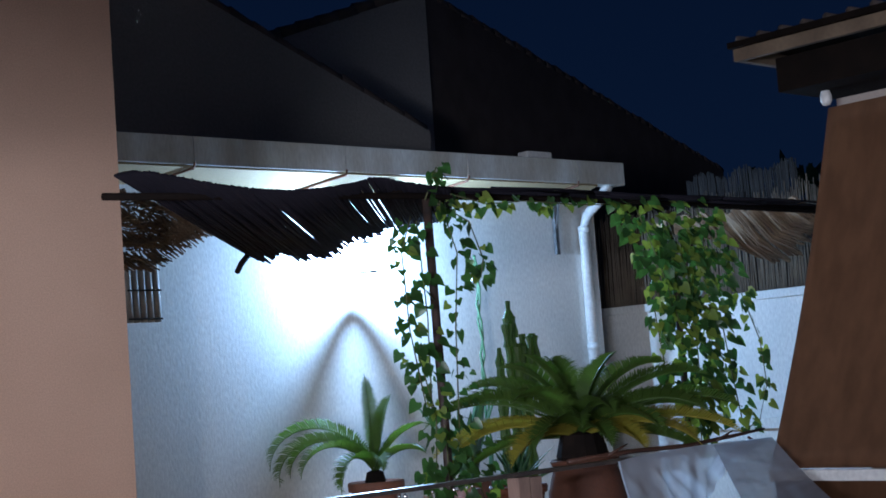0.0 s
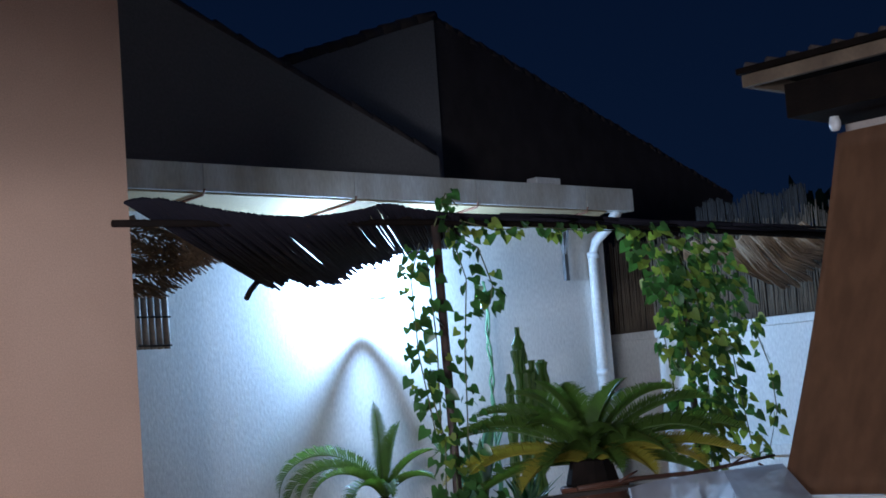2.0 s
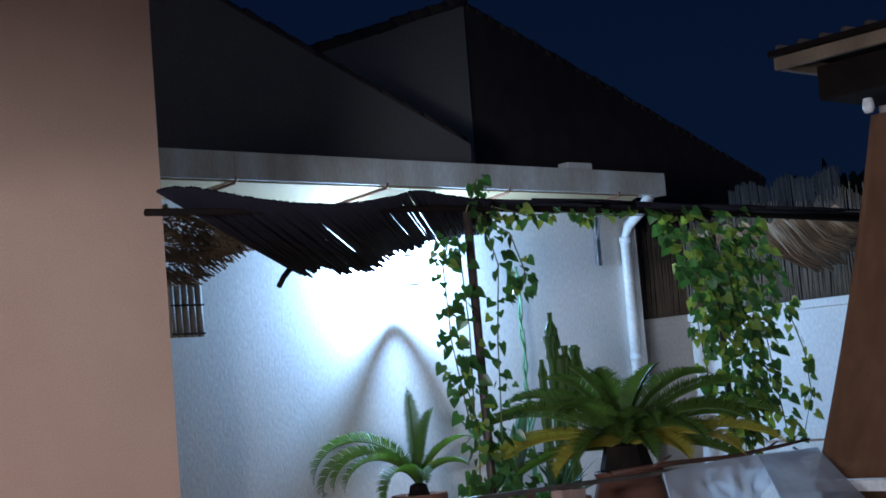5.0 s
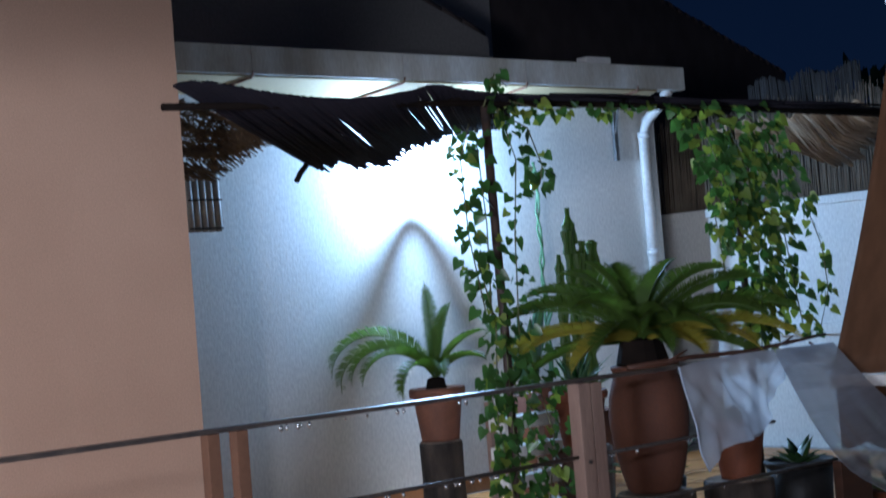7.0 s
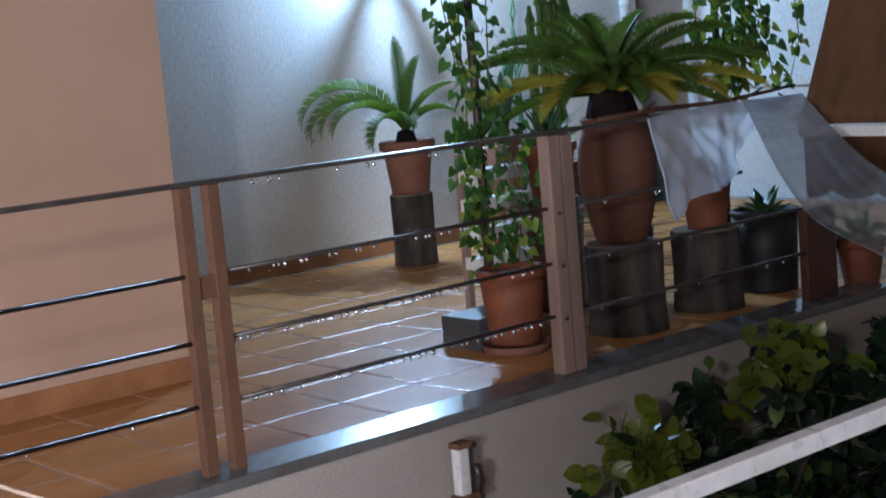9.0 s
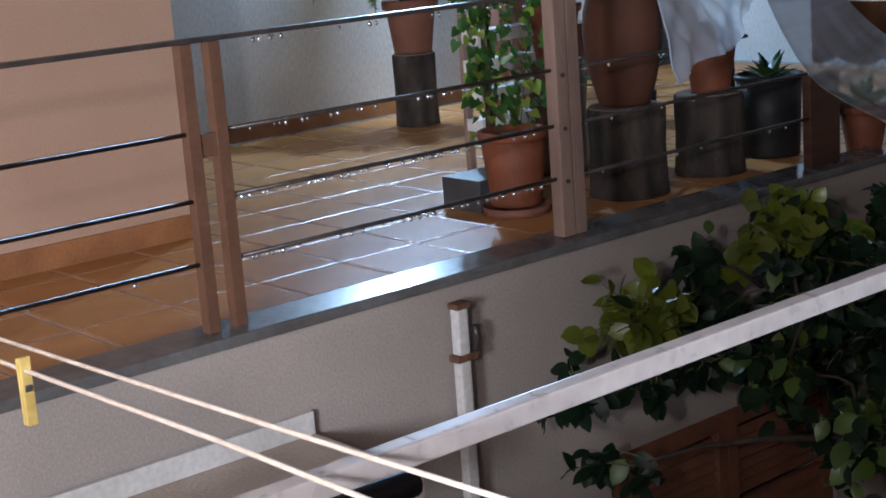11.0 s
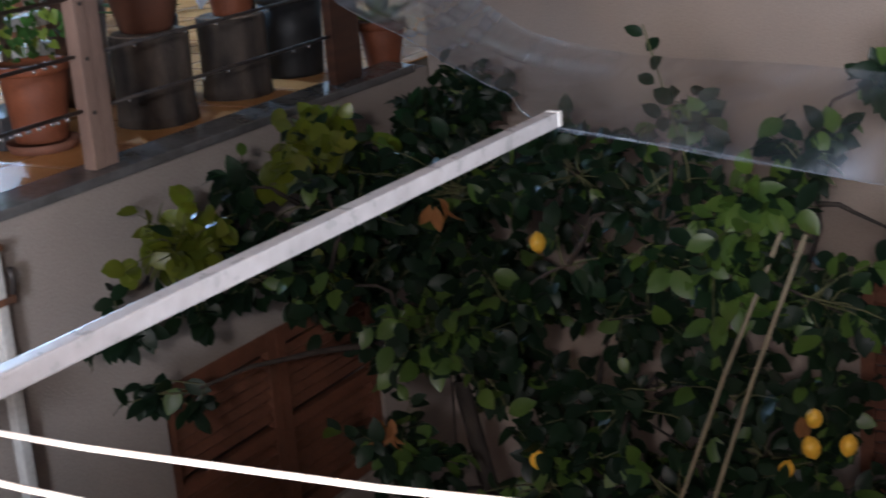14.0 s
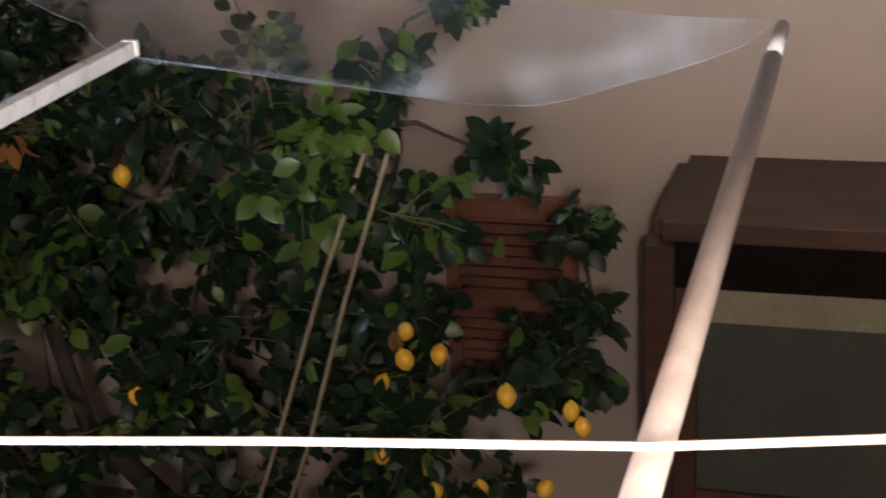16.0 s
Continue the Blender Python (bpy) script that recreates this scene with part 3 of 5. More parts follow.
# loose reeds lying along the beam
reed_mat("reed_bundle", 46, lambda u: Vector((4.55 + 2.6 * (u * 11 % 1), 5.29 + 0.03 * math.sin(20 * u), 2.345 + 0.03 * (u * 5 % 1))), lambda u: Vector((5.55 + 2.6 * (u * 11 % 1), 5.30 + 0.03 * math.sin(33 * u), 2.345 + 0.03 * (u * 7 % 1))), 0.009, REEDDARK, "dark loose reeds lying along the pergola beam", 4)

# straw thatch under the left roof corner
def straw_at(u):
    x = 4.15 + 0.88 * (u * 37 % 1)
    hi, lo = 2.68 - 0.33 * (x - 4.5), 2.27 + 0.53 * max(0.0, x - 4.63)
    f = u * 7 % 1
    return Vector((x, 7.62 + 0.05 * f, hi + (lo - hi) * f))


reed_mat("straw_thatch", 1100, straw_at, lambda u: straw_at(u) + Vector((0.07 + 0.04 * math.sin(91 * u), -0.02 + 0.02 * math.sin(57 * u), -0.03 + 0.05 * math.sin(131 * u))), 0.0055, STRAW, "brown straw thatch hanging under the roof corner", 5)

# thatch and reed fence above the boundary wall
reed_mat("reed_fence", 330, lambda u: Vector((10.0, 5.5 + 4.58 * u, 1.977)), lambda u: Vector((10.01, 5.5 + 4.58 * u, 2.758 + 0.04 * math.sin(30 * u))), 0.0064, REED, "grey reed screen standing on the boundary wall", 7)
reed_mat("reed_fence", 90, lambda u: Vector((10.15, 6.85 + 1.10 * u, 1.977)), lambda u: Vector((10.15, 6.88 + 1.10 * u, 2.98 + 0.03 * math.sin(17 * u))), 0.0075, REEDGREY, "grey reed screen standing on the boundary wall", 8, 0.0, 0.3)
reed_mat("straw_thatch", 240, lambda u: Vector((8.83, 6.0 + 1.25 * u, 2.508 + 0.025 * math.sin(50 * u))), lambda u: Vector((9.42 + 0.08 * math.sin(70 * u), 6.04 + 1.125 * u, 2.425 - 0.275 * math.exp(-((u - 0.5) / 0.28) ** 2))), 0.0085, STRAW, "brown straw thatch sagging from the far pergola", 9, 0.05)

# ---- neighbour houses behind, dark ----
def gable(name, pts, y0, y1, label, render=DARKRENDER):
    """An upright wall with the outline pts (x, z) and a row of tiles along its sloping top."""
    ob = thing(name, (pts[0][0], y0, 3.0), label, "house")
    shift = Matrix.Translation((-pts[0][0], -y0, -3.0))
    bm = bmesh.new()
    f = [bm.verts.new((x, y0, z)) for x, z in pts]
    b = [bm.verts.new((x, y1, z)) for x, z in pts]
    bm.faces.new(f)
    bm.faces.new(b[::-1])
    for k in range(len(pts)):
        bm.faces.new((f[k], b[k], b[(k + 1) % len(pts)], f[(k + 1) % len(pts)]))
    bmesh.ops.recalc_face_normals(bm, faces=bm.faces)
    bm.transform(shift)
    part("wall", bm, render, ob)
    return ob, shift


def verge(ob, shift, a, b, rng):
    """Curved clay tiles in a row from a to b."""
    a, b = Vector(a), Vector(b)
    n = max(2, int((b - a).length / 0.22))
    for k in range(n):
        p, q = a.lerp(b, k / n), a.lerp(b, (k + 1.15) / n)
        lift = Vector((0, 0, rng.uniform(0.0, 0.02)))
        bm = bmesh.new()
        tube(bm, [p + lift, q + lift * 0.4], [0.055, 0.045], 8)
        bm.transform(shift)
        part("roof_tile", bm, ROOFTILE, ob, "", True)


rng = random.Random(11)
hob, sh = gable("neighbour_house", [(3.0, GROUND), (8.45, GROUND), (8.45, 3.52), (7.75, 3.80), (6.10, 4.47), (3.0, 5.75)], 9.25, 9.9, "dull brown neighbour house with a sloping tiled edge", BROWNRENDER)
verge(hob, sh, (3.0, 9.3, 5.76), (6.10, 9.3, 4.48), rng)
verge(hob, sh, (6.10, 9.3, 4.48), (8.40, 9.3, 3.55), rng)
hob, sh = gable("neighbour_house", [(6.4, GROUND), (9.30, GROUND), (9.38, 5.06), (6.4, 4.02)], 10.2, 12.5, "dark neighbour house with a tiled gable")
verge(hob, sh, (6.4, 10.22, 4.03), (9.38, 10.22, 5.07), rng)
# its far flank, turned away
bm = bmesh.new()
v = [bm.verts.new(p) for p in ((9.32, 10.25, GROUND), (16.6, 12.4, GROUND), (16.6, 12.4, 3.98), (9.40, 10.25, 5.06))]
w = [bm.verts.new(p.co + Vector((-0.3, 1.6, 0.0))) for p in v]
bm.faces.new(v)
bm.faces.new(w[::-1])
for k in range(4):
    bm.faces.new((v[k], w[k], w[(k + 1) % 4], v[(k + 1) % 4]))
bmesh.ops.recalc_face_normals(bm, faces=bm.faces)
bm.transform(sh)
part("flank", bm, ROOFTILE, hob, "dark tiled flank")
verge(hob, sh, (9.42, 10.3, 5.07), (16.6, 12.45, 3.99), rng)

# ---- back house: eave and awning ----
eave = thing("eave", (6.3, 3.0, 2.8), "tiled eave with a pale wood fascia and a shade-dark wall plate", "roof")
off = Matrix.Translation((-6.3, -3.06, -2.835))
# the wall plate's colour holds the eave's shade
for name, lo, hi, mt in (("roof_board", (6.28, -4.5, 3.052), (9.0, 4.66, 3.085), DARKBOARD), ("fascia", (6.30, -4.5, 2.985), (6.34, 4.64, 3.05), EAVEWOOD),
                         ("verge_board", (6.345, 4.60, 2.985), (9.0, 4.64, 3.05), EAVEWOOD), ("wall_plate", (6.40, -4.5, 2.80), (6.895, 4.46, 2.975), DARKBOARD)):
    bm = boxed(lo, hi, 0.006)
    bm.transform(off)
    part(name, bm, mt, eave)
for k in range(40):
    y = 4.60 - 0.13 * k
    bm = bmesh.new()
    tube(bm, [(6.30, y, 3.09), (6.75, y, 3.10), (7.4, y, 3.12)], [0.022, 0.024, 0.024], 8)
    bm.transform(off)
    part("roof_tile", bm, ROOFTILE, eave, "", True)
globe = thing("globe_lamp", (6.62, 4.27, 2.72), "small unlit white globe lamp under the eave", "lamp")
part("globe", lathe([(0.004, -0.03), (0.020, -0.026), (0.030, -0.006), (0.030, 0.016), (0.024, 0.038), (0.02, 0.056)], 16), PIPE_WHITE, globe, "", True)
part("base", lathe([(0.03, 0.055), (0.032, 0.082)], 12), BLACKPOT, globe)

awning = thing("awning", (6.85, 3.2, 2.72), "brown canvas drop awning with a white front bar", "awning")
off = Matrix.Translation((-6.85, -3.2, -2.72))
bm = bmesh.new()
rows_a, cols_a = 18, 60
grid = []
for i in range(rows_a + 1):
    u = i / rows_a
    line_v = []
    for j in range(cols_a + 1):
        y = 2.0 + 2.41 * j / cols_a
        ripple = 0.018 * u * u * math.sin(9.0 * y) * math.sin(3.7 * y + 1) + 0.03 * math.sin(math.pi * u)
        line_v.append(bm.verts.new((6.85 - 0.77 * u + ripple, y, 2.72 - 1.80 * u - 0.02 * math.sin(math.pi * u))))
    grid.append(line_v)
for i in range(rows_a):
    for j in range(cols_a):
        bm.faces.new((grid[i][j], grid[i][j + 1], grid[i + 1][j + 1], grid[i + 1][j]))
bmesh.ops.solidify(bm, geom=list(bm.faces), thickness=0.003)
bm.transform(off)
part("canvas", bm, CANVAS, awning, "", True)
bm = boxed((6.055, 1.98, 0.862), (6.095, 4.42, 0.915), 0.006)
bm.transform(off)
part("front_bar", bm, PIPE_WHITE, awning, "white aluminium bar")
bm = bmesh.new()
top, bot = [], []
for j in range(97):
    y = 2.0 + 0.025 * j
    top.append(bm.verts.new((6.075, y, 0.866)))
    bot.append(bm.verts.new((6.068 + 0.008 * math.sin(6 * y), y, 0.60 - 0.035 * abs(math.sin(math.pi * y / 0.25)))))
for j in range(96):
    bm.faces.new((top[j], top[j + 1], bot[j + 1], bot[j]))
bmesh.ops.solidify(bm, geom=list(bm.faces), thickness=0.003)
bm.transform(off)
part("valance", bm, CANVAS, awning, "scalloped brown canvas hem", True)
for y in (4.36, 2.06):
    bm = bmesh.new()
    tube(bm, [(6.80, y, 1.75), (6.45, y, 1.15), (6.09, y, 0.89)], 0.016, 8)
    bm.transform(off)
    part("arm", bm, PIPE_WHITE, awning)

# ---- shutters and the wooden annex below ----
def shutter(name, m, width, height, label):
    """A louvred shutter, hanging in its own plane; z up, x along its width, front towards -y."""
    ob = thing(name, (0, 0, 0), label, "shutter")
    for lo, hi in (((0, 0, 0), (0.07, 0.045, height)), ((width - 0.07, 0, 0), (width, 0.045, height)), ((0.071, 0, 0), (width - 0.071, 0.045, 0.10)), ((0.071, 0, height - 0.10), (width - 0.071, 0.045, height)), ((0.071, 0, height * 0.5 - 0.03), (width - 0.071, 0.045, height * 0.5 + 0.03))):
        part("frame_bar", boxed(lo, hi, 0.004), SHUTTERWOOD, ob)
    slat = boxed((0.071, -0.004, -0.005), (width - 0.071, 0.046, 0.005), 0.002)
    slat.transform(Matrix.Rotation(radians(38), 4, "X"))
    me = mesh_of("slat", slat, SHUTTERWOOD)
    z = 0.135
    while z < height - 0.12:
        if abs(z - height * 0.5) > 0.032:
            s = new("slat", me)
            s.parent, s.location = ob, (0, 0.008, z)
        z += 0.058
    ob.matrix_world = m
    return ob


# window in the terrace wall: two louvred leaves; window in the back wall
shutter("window_shutter", pose(4.565, 4.42, -2.045), 0.826, 1.055, "red-brown louvred shutter in the terrace wall")
shutter("window_shutter", pose(5.395, 4.42, -2.045), 0.826, 1.055, "red-brown louvred shutter in the terrace wall")
shutter("window_shutter", pose(BACK - 0.03, 2.02, -2.10, 0, 0, -90), 0.675, 1.13, "weathered red-brown louvred shutter in the back wall")
structure("window_frame_back", boxed((BACK - 0.045, 1.33, -0.985), (BACK - 0.002, 2.03, -0.955), 0.004), SHUTTERWOOD, "red-brown window head")

annex = thing("annex", (6.1, 0.0, GROUND), "dark brown wooden lean-to with cream and grey-green panels", "lean-to")
off = Matrix.Translation((-6.1, 0, -GROUND))
# lintel near black: shade below the roof's overhang is in its colour
for name, lo, hi, mt, lab in (("roof_panel", (5.96, -1.6, -0.76), (6.895, 0.80, -0.72), WOODDARK, ""), ("fascia", (5.945, -1.62, -0.80), (5.958, 0.805, -0.712), WOODDARK, ""),
                              ("lintel", (6.00, -1.6, -1.03), (6.06, 0.758, -0.762), DARKBOARD, "wooden lintel coloured dark like the shade under the roof"), ("corner_post", (5.985, 0.76, GROUND), (6.12, 0.885, -0.84), WOODDARK, ""),
                              ("side_panel", (6.122, 0.80, GROUND), (6.895, 0.86, -0.762), WOODDARK, ""), ("stile", (6.005, 0.662, GROUND), (6.06, 0.758, -1.032), WOODDARK, ""),
                              ("top_rail", (6.01, -1.6, -1.185), (6.06, 0.66, -1.032), CREAM, "cream painted strip"), ("front_panel", (6.03, -1.6, -2.0), (6.06, 0.66, -1.187), GLASSDARK, "grey-green panel"),
                              ("mid_rail", (6.01, -1.6, -2.05), (6.06, 0.66, -2.002), WOODDARK, ""), ("front_panel", (6.03, -1.6, GROUND), (6.06, 0.66, -2.052), GLASSDARK, "grey-green panel")):
    bm = boxed(lo, hi, 0.004)
    bm.transform(off)
    part(name, bm, mt, annex, lab)

# ---- ledge canopy, pipe and fittings on the terrace wall ----
canopy = thing("window_canopy", (2.0, 4.39, -0.41), "flat beige cement canopy on the terrace wall", "canopy")
part("slab", boxed((-3.0, -0.62, -0.10), (1.01, 0.0, 0.0), 0.01), SLABTOP, canopy)
part("flashing", boxed((-3.0, -0.022, 0.002), (1.0, 0.0, 0.088), 0.004), PIPE_WHITE, canopy, "white flashing strip")
wp = thing("waste_pipe", (3.695, 4.36, -2.85), "white plastic waste pipe with a metal clamp", "pipe")
bm = boxed((-0.026, -0.05, 0.0), (0.026, 0.0, 2.76), 0.012)
part("pipe", bm, PIPE_WHITE, wp)
part("cap", boxed((-0.036, -0.058, 2.761), (0.036, 0.0, 2.785), 0.005), RUST, wp, "rusty cap")
for z in (2.55, 1.4):
    part("clamp", boxed((-0.045, -0.058, z), (0.060, -0.0, z + 0.028), 0.004), RUST, wp, "rusty clamp")
bm = bmesh.new()
tube(bm, [(0.06, -0.03, 2.55), (0.075, -0.04, 2.63), (0.065, -0.04, 2.68)], 0.014, 7)
part("tap", bm, RAILMETAL, wp, "small dark tap", True)

# ---- clothes lines on two arms ----
ARMZ = EYE.z - 0.456
rack_arm = thing("clothes_dryer", (0.205, 1.0, ARMZ), "white aluminium clothes dryer arms fixed to the house", "clothes dryer")
part("arm", boxed((0, -0.011, -0.025), (1.682, 0.011, -0.003), 0.003), ARM, rack_arm, "square white arm")
part("end_cap", boxed((1.6825, -0.0116, -0.0256), (1.695, 0.0116, -0.0024), 0.003), PIPE_WHITE, rack_arm)
part("wall_plate", boxed((-0.004, -0.05, -0.10), (0.012, 0.05, -0.030), 0.003), STEELGREY, rack_arm)
part("arm", boxed((0, 0.886, -0.04), (0.56, 0.914, -0.018), 0.004), ARM, rack_arm)
bm = bmesh.new()
tube(bm, [(0, -0.895, 0.05), (1.445, -0.895, 0.048)], 0.0108, 14)
part("arm", bm, ARMROUND, rack_arm, "round yellowed white arm", True)
bm = bmesh.new()
tube(bm, [(1.445, -0.895, 0.048), (1.61, -0.895, 0.047)], 0.0085, 14)
part("arm_extension", bm, ARM, rack_arm, "pale aluminium end", True)
bm = boxed((-0.004, -0.945, -0.02), (0.012, -0.845, 0.038), 0.003)
part("wall_plate", bm, STEELGREY, rack_arm)
for dx, name_l in ((0.0, "thin pale clothes line strung over the arms"), (-0.06, "thin pale clothes line with a peg, strung over the arms")):
    bm = bmesh.new()
    low = -0.005 if dx else 0.0
    tube(bm, [(0.71 + dx, 2.2, 0.978 - low), (0.71 + dx, 1.67, 0.985 - 2 * low), (0.71 + dx, 1.09, 1.002 - low), (0.71 + dx, 0.77, 1.013 + low), (0.71 + dx, 0.51, 1.030 + 3 * low), (0.71 + dx, 0.32, 1.048 + 5 * low), (0.71 + dx, 0.1, 1.066 + 6 * low), (0.71 + dx, -0.1, 1.093 + 6 * low), (0.71 + dx, -1.2, 1.16), (0.71 + dx, -2.4, 1.19)], 0.0027, 6)
    tagged(part("clothes_line", bm, LINE, None, "", True), name_l, "clothes line", "clothes lines")
peg = thing("clothes_peg", (0.650, 1.475, 1.0), "yellow plastic clothes peg on the line", "peg")
part("peg_leg", boxed((-0.006, -0.006, -0.062), (0.006, -0.001, 0.014), 0.0015), PEG, peg)
part("peg_leg", boxed((-0.006, 0.001, -0.062), (0.006, 0.006, 0.012), 0.0015), PEG, peg)
bm = bmesh.new()
tube(bm, [(-0.004, 0, -0.02), (0.004, 0, -0.02)], 0.0075, 8)
part("spring", bm, STEELGREY, peg)
bm = bmesh.new()
tube(bm, [(0.20, 1.1, 0.92), (0.60, 1.1, 0.91), (0.865, 1.1, 0.90)], 0.014, 10)
tagged(part("rod", bm, BLACKPOT, None, "", True), "black rod sticking out from the house front", "rod")

# ---- clear plastic sheet stretched over the court ----
EDGE_L = [(5.62, 4.39, 1.068), (5.0, 3.66, 0.70), (3.9, 2.53, 0.70), (2.7, 1.55, 0.83), (1.89, 1.0, 0.994), (1.95, 0.86, 0.94)]
EDGE_R = [(6.08, 4.40, 1.07), (5.8, 4.0, 0.89), (5.2, 3.36, 0.78), (4.4, 2.6, 0.76), (3.3, 1.66, 0.815), (1.83, 0.11, 1.048)]
FRONT = [(1.95, 0.86, 0.94), (1.9, 0.475, 0.91), (1.87, 0.31, 0.95), (1.85, 0.16, 1.005), (1.83, 0.11, 1.048)]
bm = bmesh.new()
nu, nv, sheet = 70, 26, []
for i in range(nu + 1):
    u = i / nu
    row_v = []
    for j in range(nv + 1):
        w = j / nv
        p = along(EDGE_L, u).lerp(along(EDGE_R, u), w)
        front = along(FRONT, w)
        k = max(0, (u - 0.7) / 0.3) ** 2
        p = p.lerp(Vector((front.x + (p.x - along(EDGE_L, 1).x) * (1 - k), front.y if k > 0.98 else p.y, front.z)), k)
        dip = -0.05 * math.sin(math.pi * w) * (1 - u)
        crease = 0.016 * noise.noise(Vector((u * 5, w * 9, 1.0))) + 0.012 * (1 - u) * noise.noise(Vector((u * 9, w * 26, 4.0)))
        row_v.append(bm.verts.new(p + Vector((0, 0, (dip + crease) * min(1, 4 * u) * min(1, 5 * (1 - u))))))
    sheet.append(row_v)
for i in range(nu):
    for j in range(nv):
        bm.faces.new((sheet[i][j], sheet[i + 1][j], sheet[i + 1][j + 1], sheet[i][j + 1]))
# the loose end that hangs over the rail, crumpled into upright folds
TOP = [(4.95, 4.38, 1.055), (5.15, 4.40, 1.068), (5.55, 4.40, 1.075), (6.08, 4.40, 1.07)]
FOOT = [(5.06, 4.36, 0.595), (5.13, 4.35, 0.645), (5.22, 4.34, 0.69), (5.35, 4.35, 0.70), (5.475, 4.36, 0.712), (5.54, 4.36, 0.82), (5.64, 4.37, 0.92), (5.82, 4.39, 1.01), (6.06, 4.395, 1.045)]
flap, nf, nh = [], 14, 60
for i in range(nf + 1):
    k = i / nf
    row_v = []
    for j in range(nh + 1):
        w = j / nh
        p = along(TOP, w).lerp(along(FOOT, w), k)
        fold = 0.045 * noise.noise(Vector((w * 8 + 1.5 * k, k * 1.6, 5))) + 0.022 * noise.noise(Vector((w * 21 - 3 * k, k * 3, 2)))
        row_v.append(bm.verts.new(p + Vector((0.012 * math.sin(33 * w) * k, fold * min(1, 3 * k), 0))))
    flap.append(row_v)
for i in range(nf):
    for j in range(nh):
        bm.faces.new((flap[i][j], flap[i][j + 1], flap[i + 1][j + 1], flap[i + 1][j]))
hem_pts = [sheet[i][0].co.copy() for i in range(0, nu + 1, 3)]
front_pts = [sheet[nu][j].co.copy() for j in range(0, nv + 1, 2)]
corner_pts = [flap[i][0].co.copy() for i in range(nf + 1)]
plastic = thing("plastic_sheet", (0, 0, 0), "crumpled clear plastic sheet stretched from railing to arms", "plastic sheet")
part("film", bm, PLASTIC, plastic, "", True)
bm = bmesh.new()
tube(bm, hem_pts, 0.0016, 5)
part("hem", bm, HEM, plastic, "milky rolled hem", True)
bm = bmesh.new()
tube(bm, front_pts, 0.0006, 5)
part("hem", bm, HEM, plastic, "milky rolled hem", True)
bm = bmesh.new()
tube(bm, corner_pts, 0.006, 6)
part("fold", bm, HEM, plastic, "milky folded edge", True)

# ---- pots, logs and blocks on the terrace ----
def pot(name, at, profile, material, label, soil_at=None, wobble=0.0, rim=None):
    ob = thing(name, at, label, "plant pot")
    part("pot_body", lathe(profile, 30, wobble, 5), material, ob, "", True)
    if rim:
        part("rim", lathe(rim, 30), material, ob, "", True)
    if soil_at:
        r, z = soil_at
        part("soil", lathe([(r, z - 0.02), (r * 0.98, z), (r * 0.5, z + 0.012), (0.004, z + 0.015)], 20, 0.03), SOIL, ob, "dark wet soil", True)
    return ob


def log(name, at, r, h, label, seed, material=LOGBARK):
    ob = thing(name, at, label, "log")
    part("bark", lathe([(r * 1.03, 0.0), (r, 0.06), (r * 0.97, h * 0.5), (r, h - 0.02), (r * 0.985, h)], 26, 0.045, seed), material, ob, "", True)
    part("cut_top", lathe([(r * 0.95, h + 0.001), (r * 0.93, h + 0.008), (0.01, h + 0.01)], 26, 0.04, seed), LOGTOP, ob, "grey cut wood")
    return ob


def bowl_profile(r0, r1, h, t=0.014):
    return [(r0, 0.0), (r0 * 1.02, 0.02), ((r0 + r1) / 2, h * 0.5), (r1, h), (r1 - t, h), ((r0 + r1) / 2 - t, h * 0.5), (r0 - t, 0.03)]


def rim_profile(r, z, hh=0.05, t=0.016):
    return [(r + 0.001, z - hh), (r + t, z - hh + 0.006), (r + t + 0.003, z - 0.008), (r + t - 0.002, z + 0.004), (r - 0.006, z + 0.005), (r - 0.012, z - 0.01)]


log("log_stand", (6.45, 7.84, 0), 0.145, 0.47, "dark upright log under a potted cycad", 2)
pot("flower_pot", (6.45, 7.84, 0.482), bowl_profile(0.125, 0.17, 0.345), TERRACOTTA_OLD, "old terracotta pot with a thick rim on a log", (0.152, 0.31), 0, rim_profile(0.17, 0.345, 0.06))
pot("flower_pot", (4.76, 5.11, 0.05), bowl_profile(0.118, 0.158, 0.345), TERRACOTTA, "orange terracotta pot with ivy on the wet floor", (0.14, 0.31), 0, rim_profile(0.158, 0.345, 0.04, 0.008))
pot("saucer", (4.76, 5.11, 0.0), [(0.12, 0.0), (0.15, 0.006), (0.165, 0.048), (0.158, 0.048), (0.145, 0.012)], TERRACOTTA_OLD, "dark wet terracotta saucer under a pot")
block = thing("concrete_block", (4.83, 5.40, 0), "dark grey concrete block on wet tiles", "block")
part("block_body", boxed((-0.16, -0.135, 0), (0.16, 0.135, 0.155), 0.008), mat("grey_concrete", (0.07, 0.07, 0.075), (0.045, 0.045, 0.048), 0.5, 6, 60, 0.4), block)
log("log_stand", (5.375, 4.97, 0), 0.188, 0.425, "grey weathered log with a black charred side under a big urn", 4)
urn = pot("urn", (5.375, 4.97, 0.437), [(0.112, 0.0), (0.128, 0.018), (0.158, 0.13), (0.182, 0.27), (0.190, 0.36), (0.183, 0.45), (0.160, 0.535), (0.150, 0.556), (0.158, 0.575), (0.166, 0.592), (0.160, 0.602), (0.146, 0.602), (0.140, 0.56), (0.170, 0.42), (0.150, 0.2), (0.10, 0.03)], URNCLAY, "big round terracotta urn holding a cycad", (0.141, 0.55))
log("log_stand", (6.00, 4.98, 0), 0.172, 0.405, "grey weathered log with a pot on it", 6)
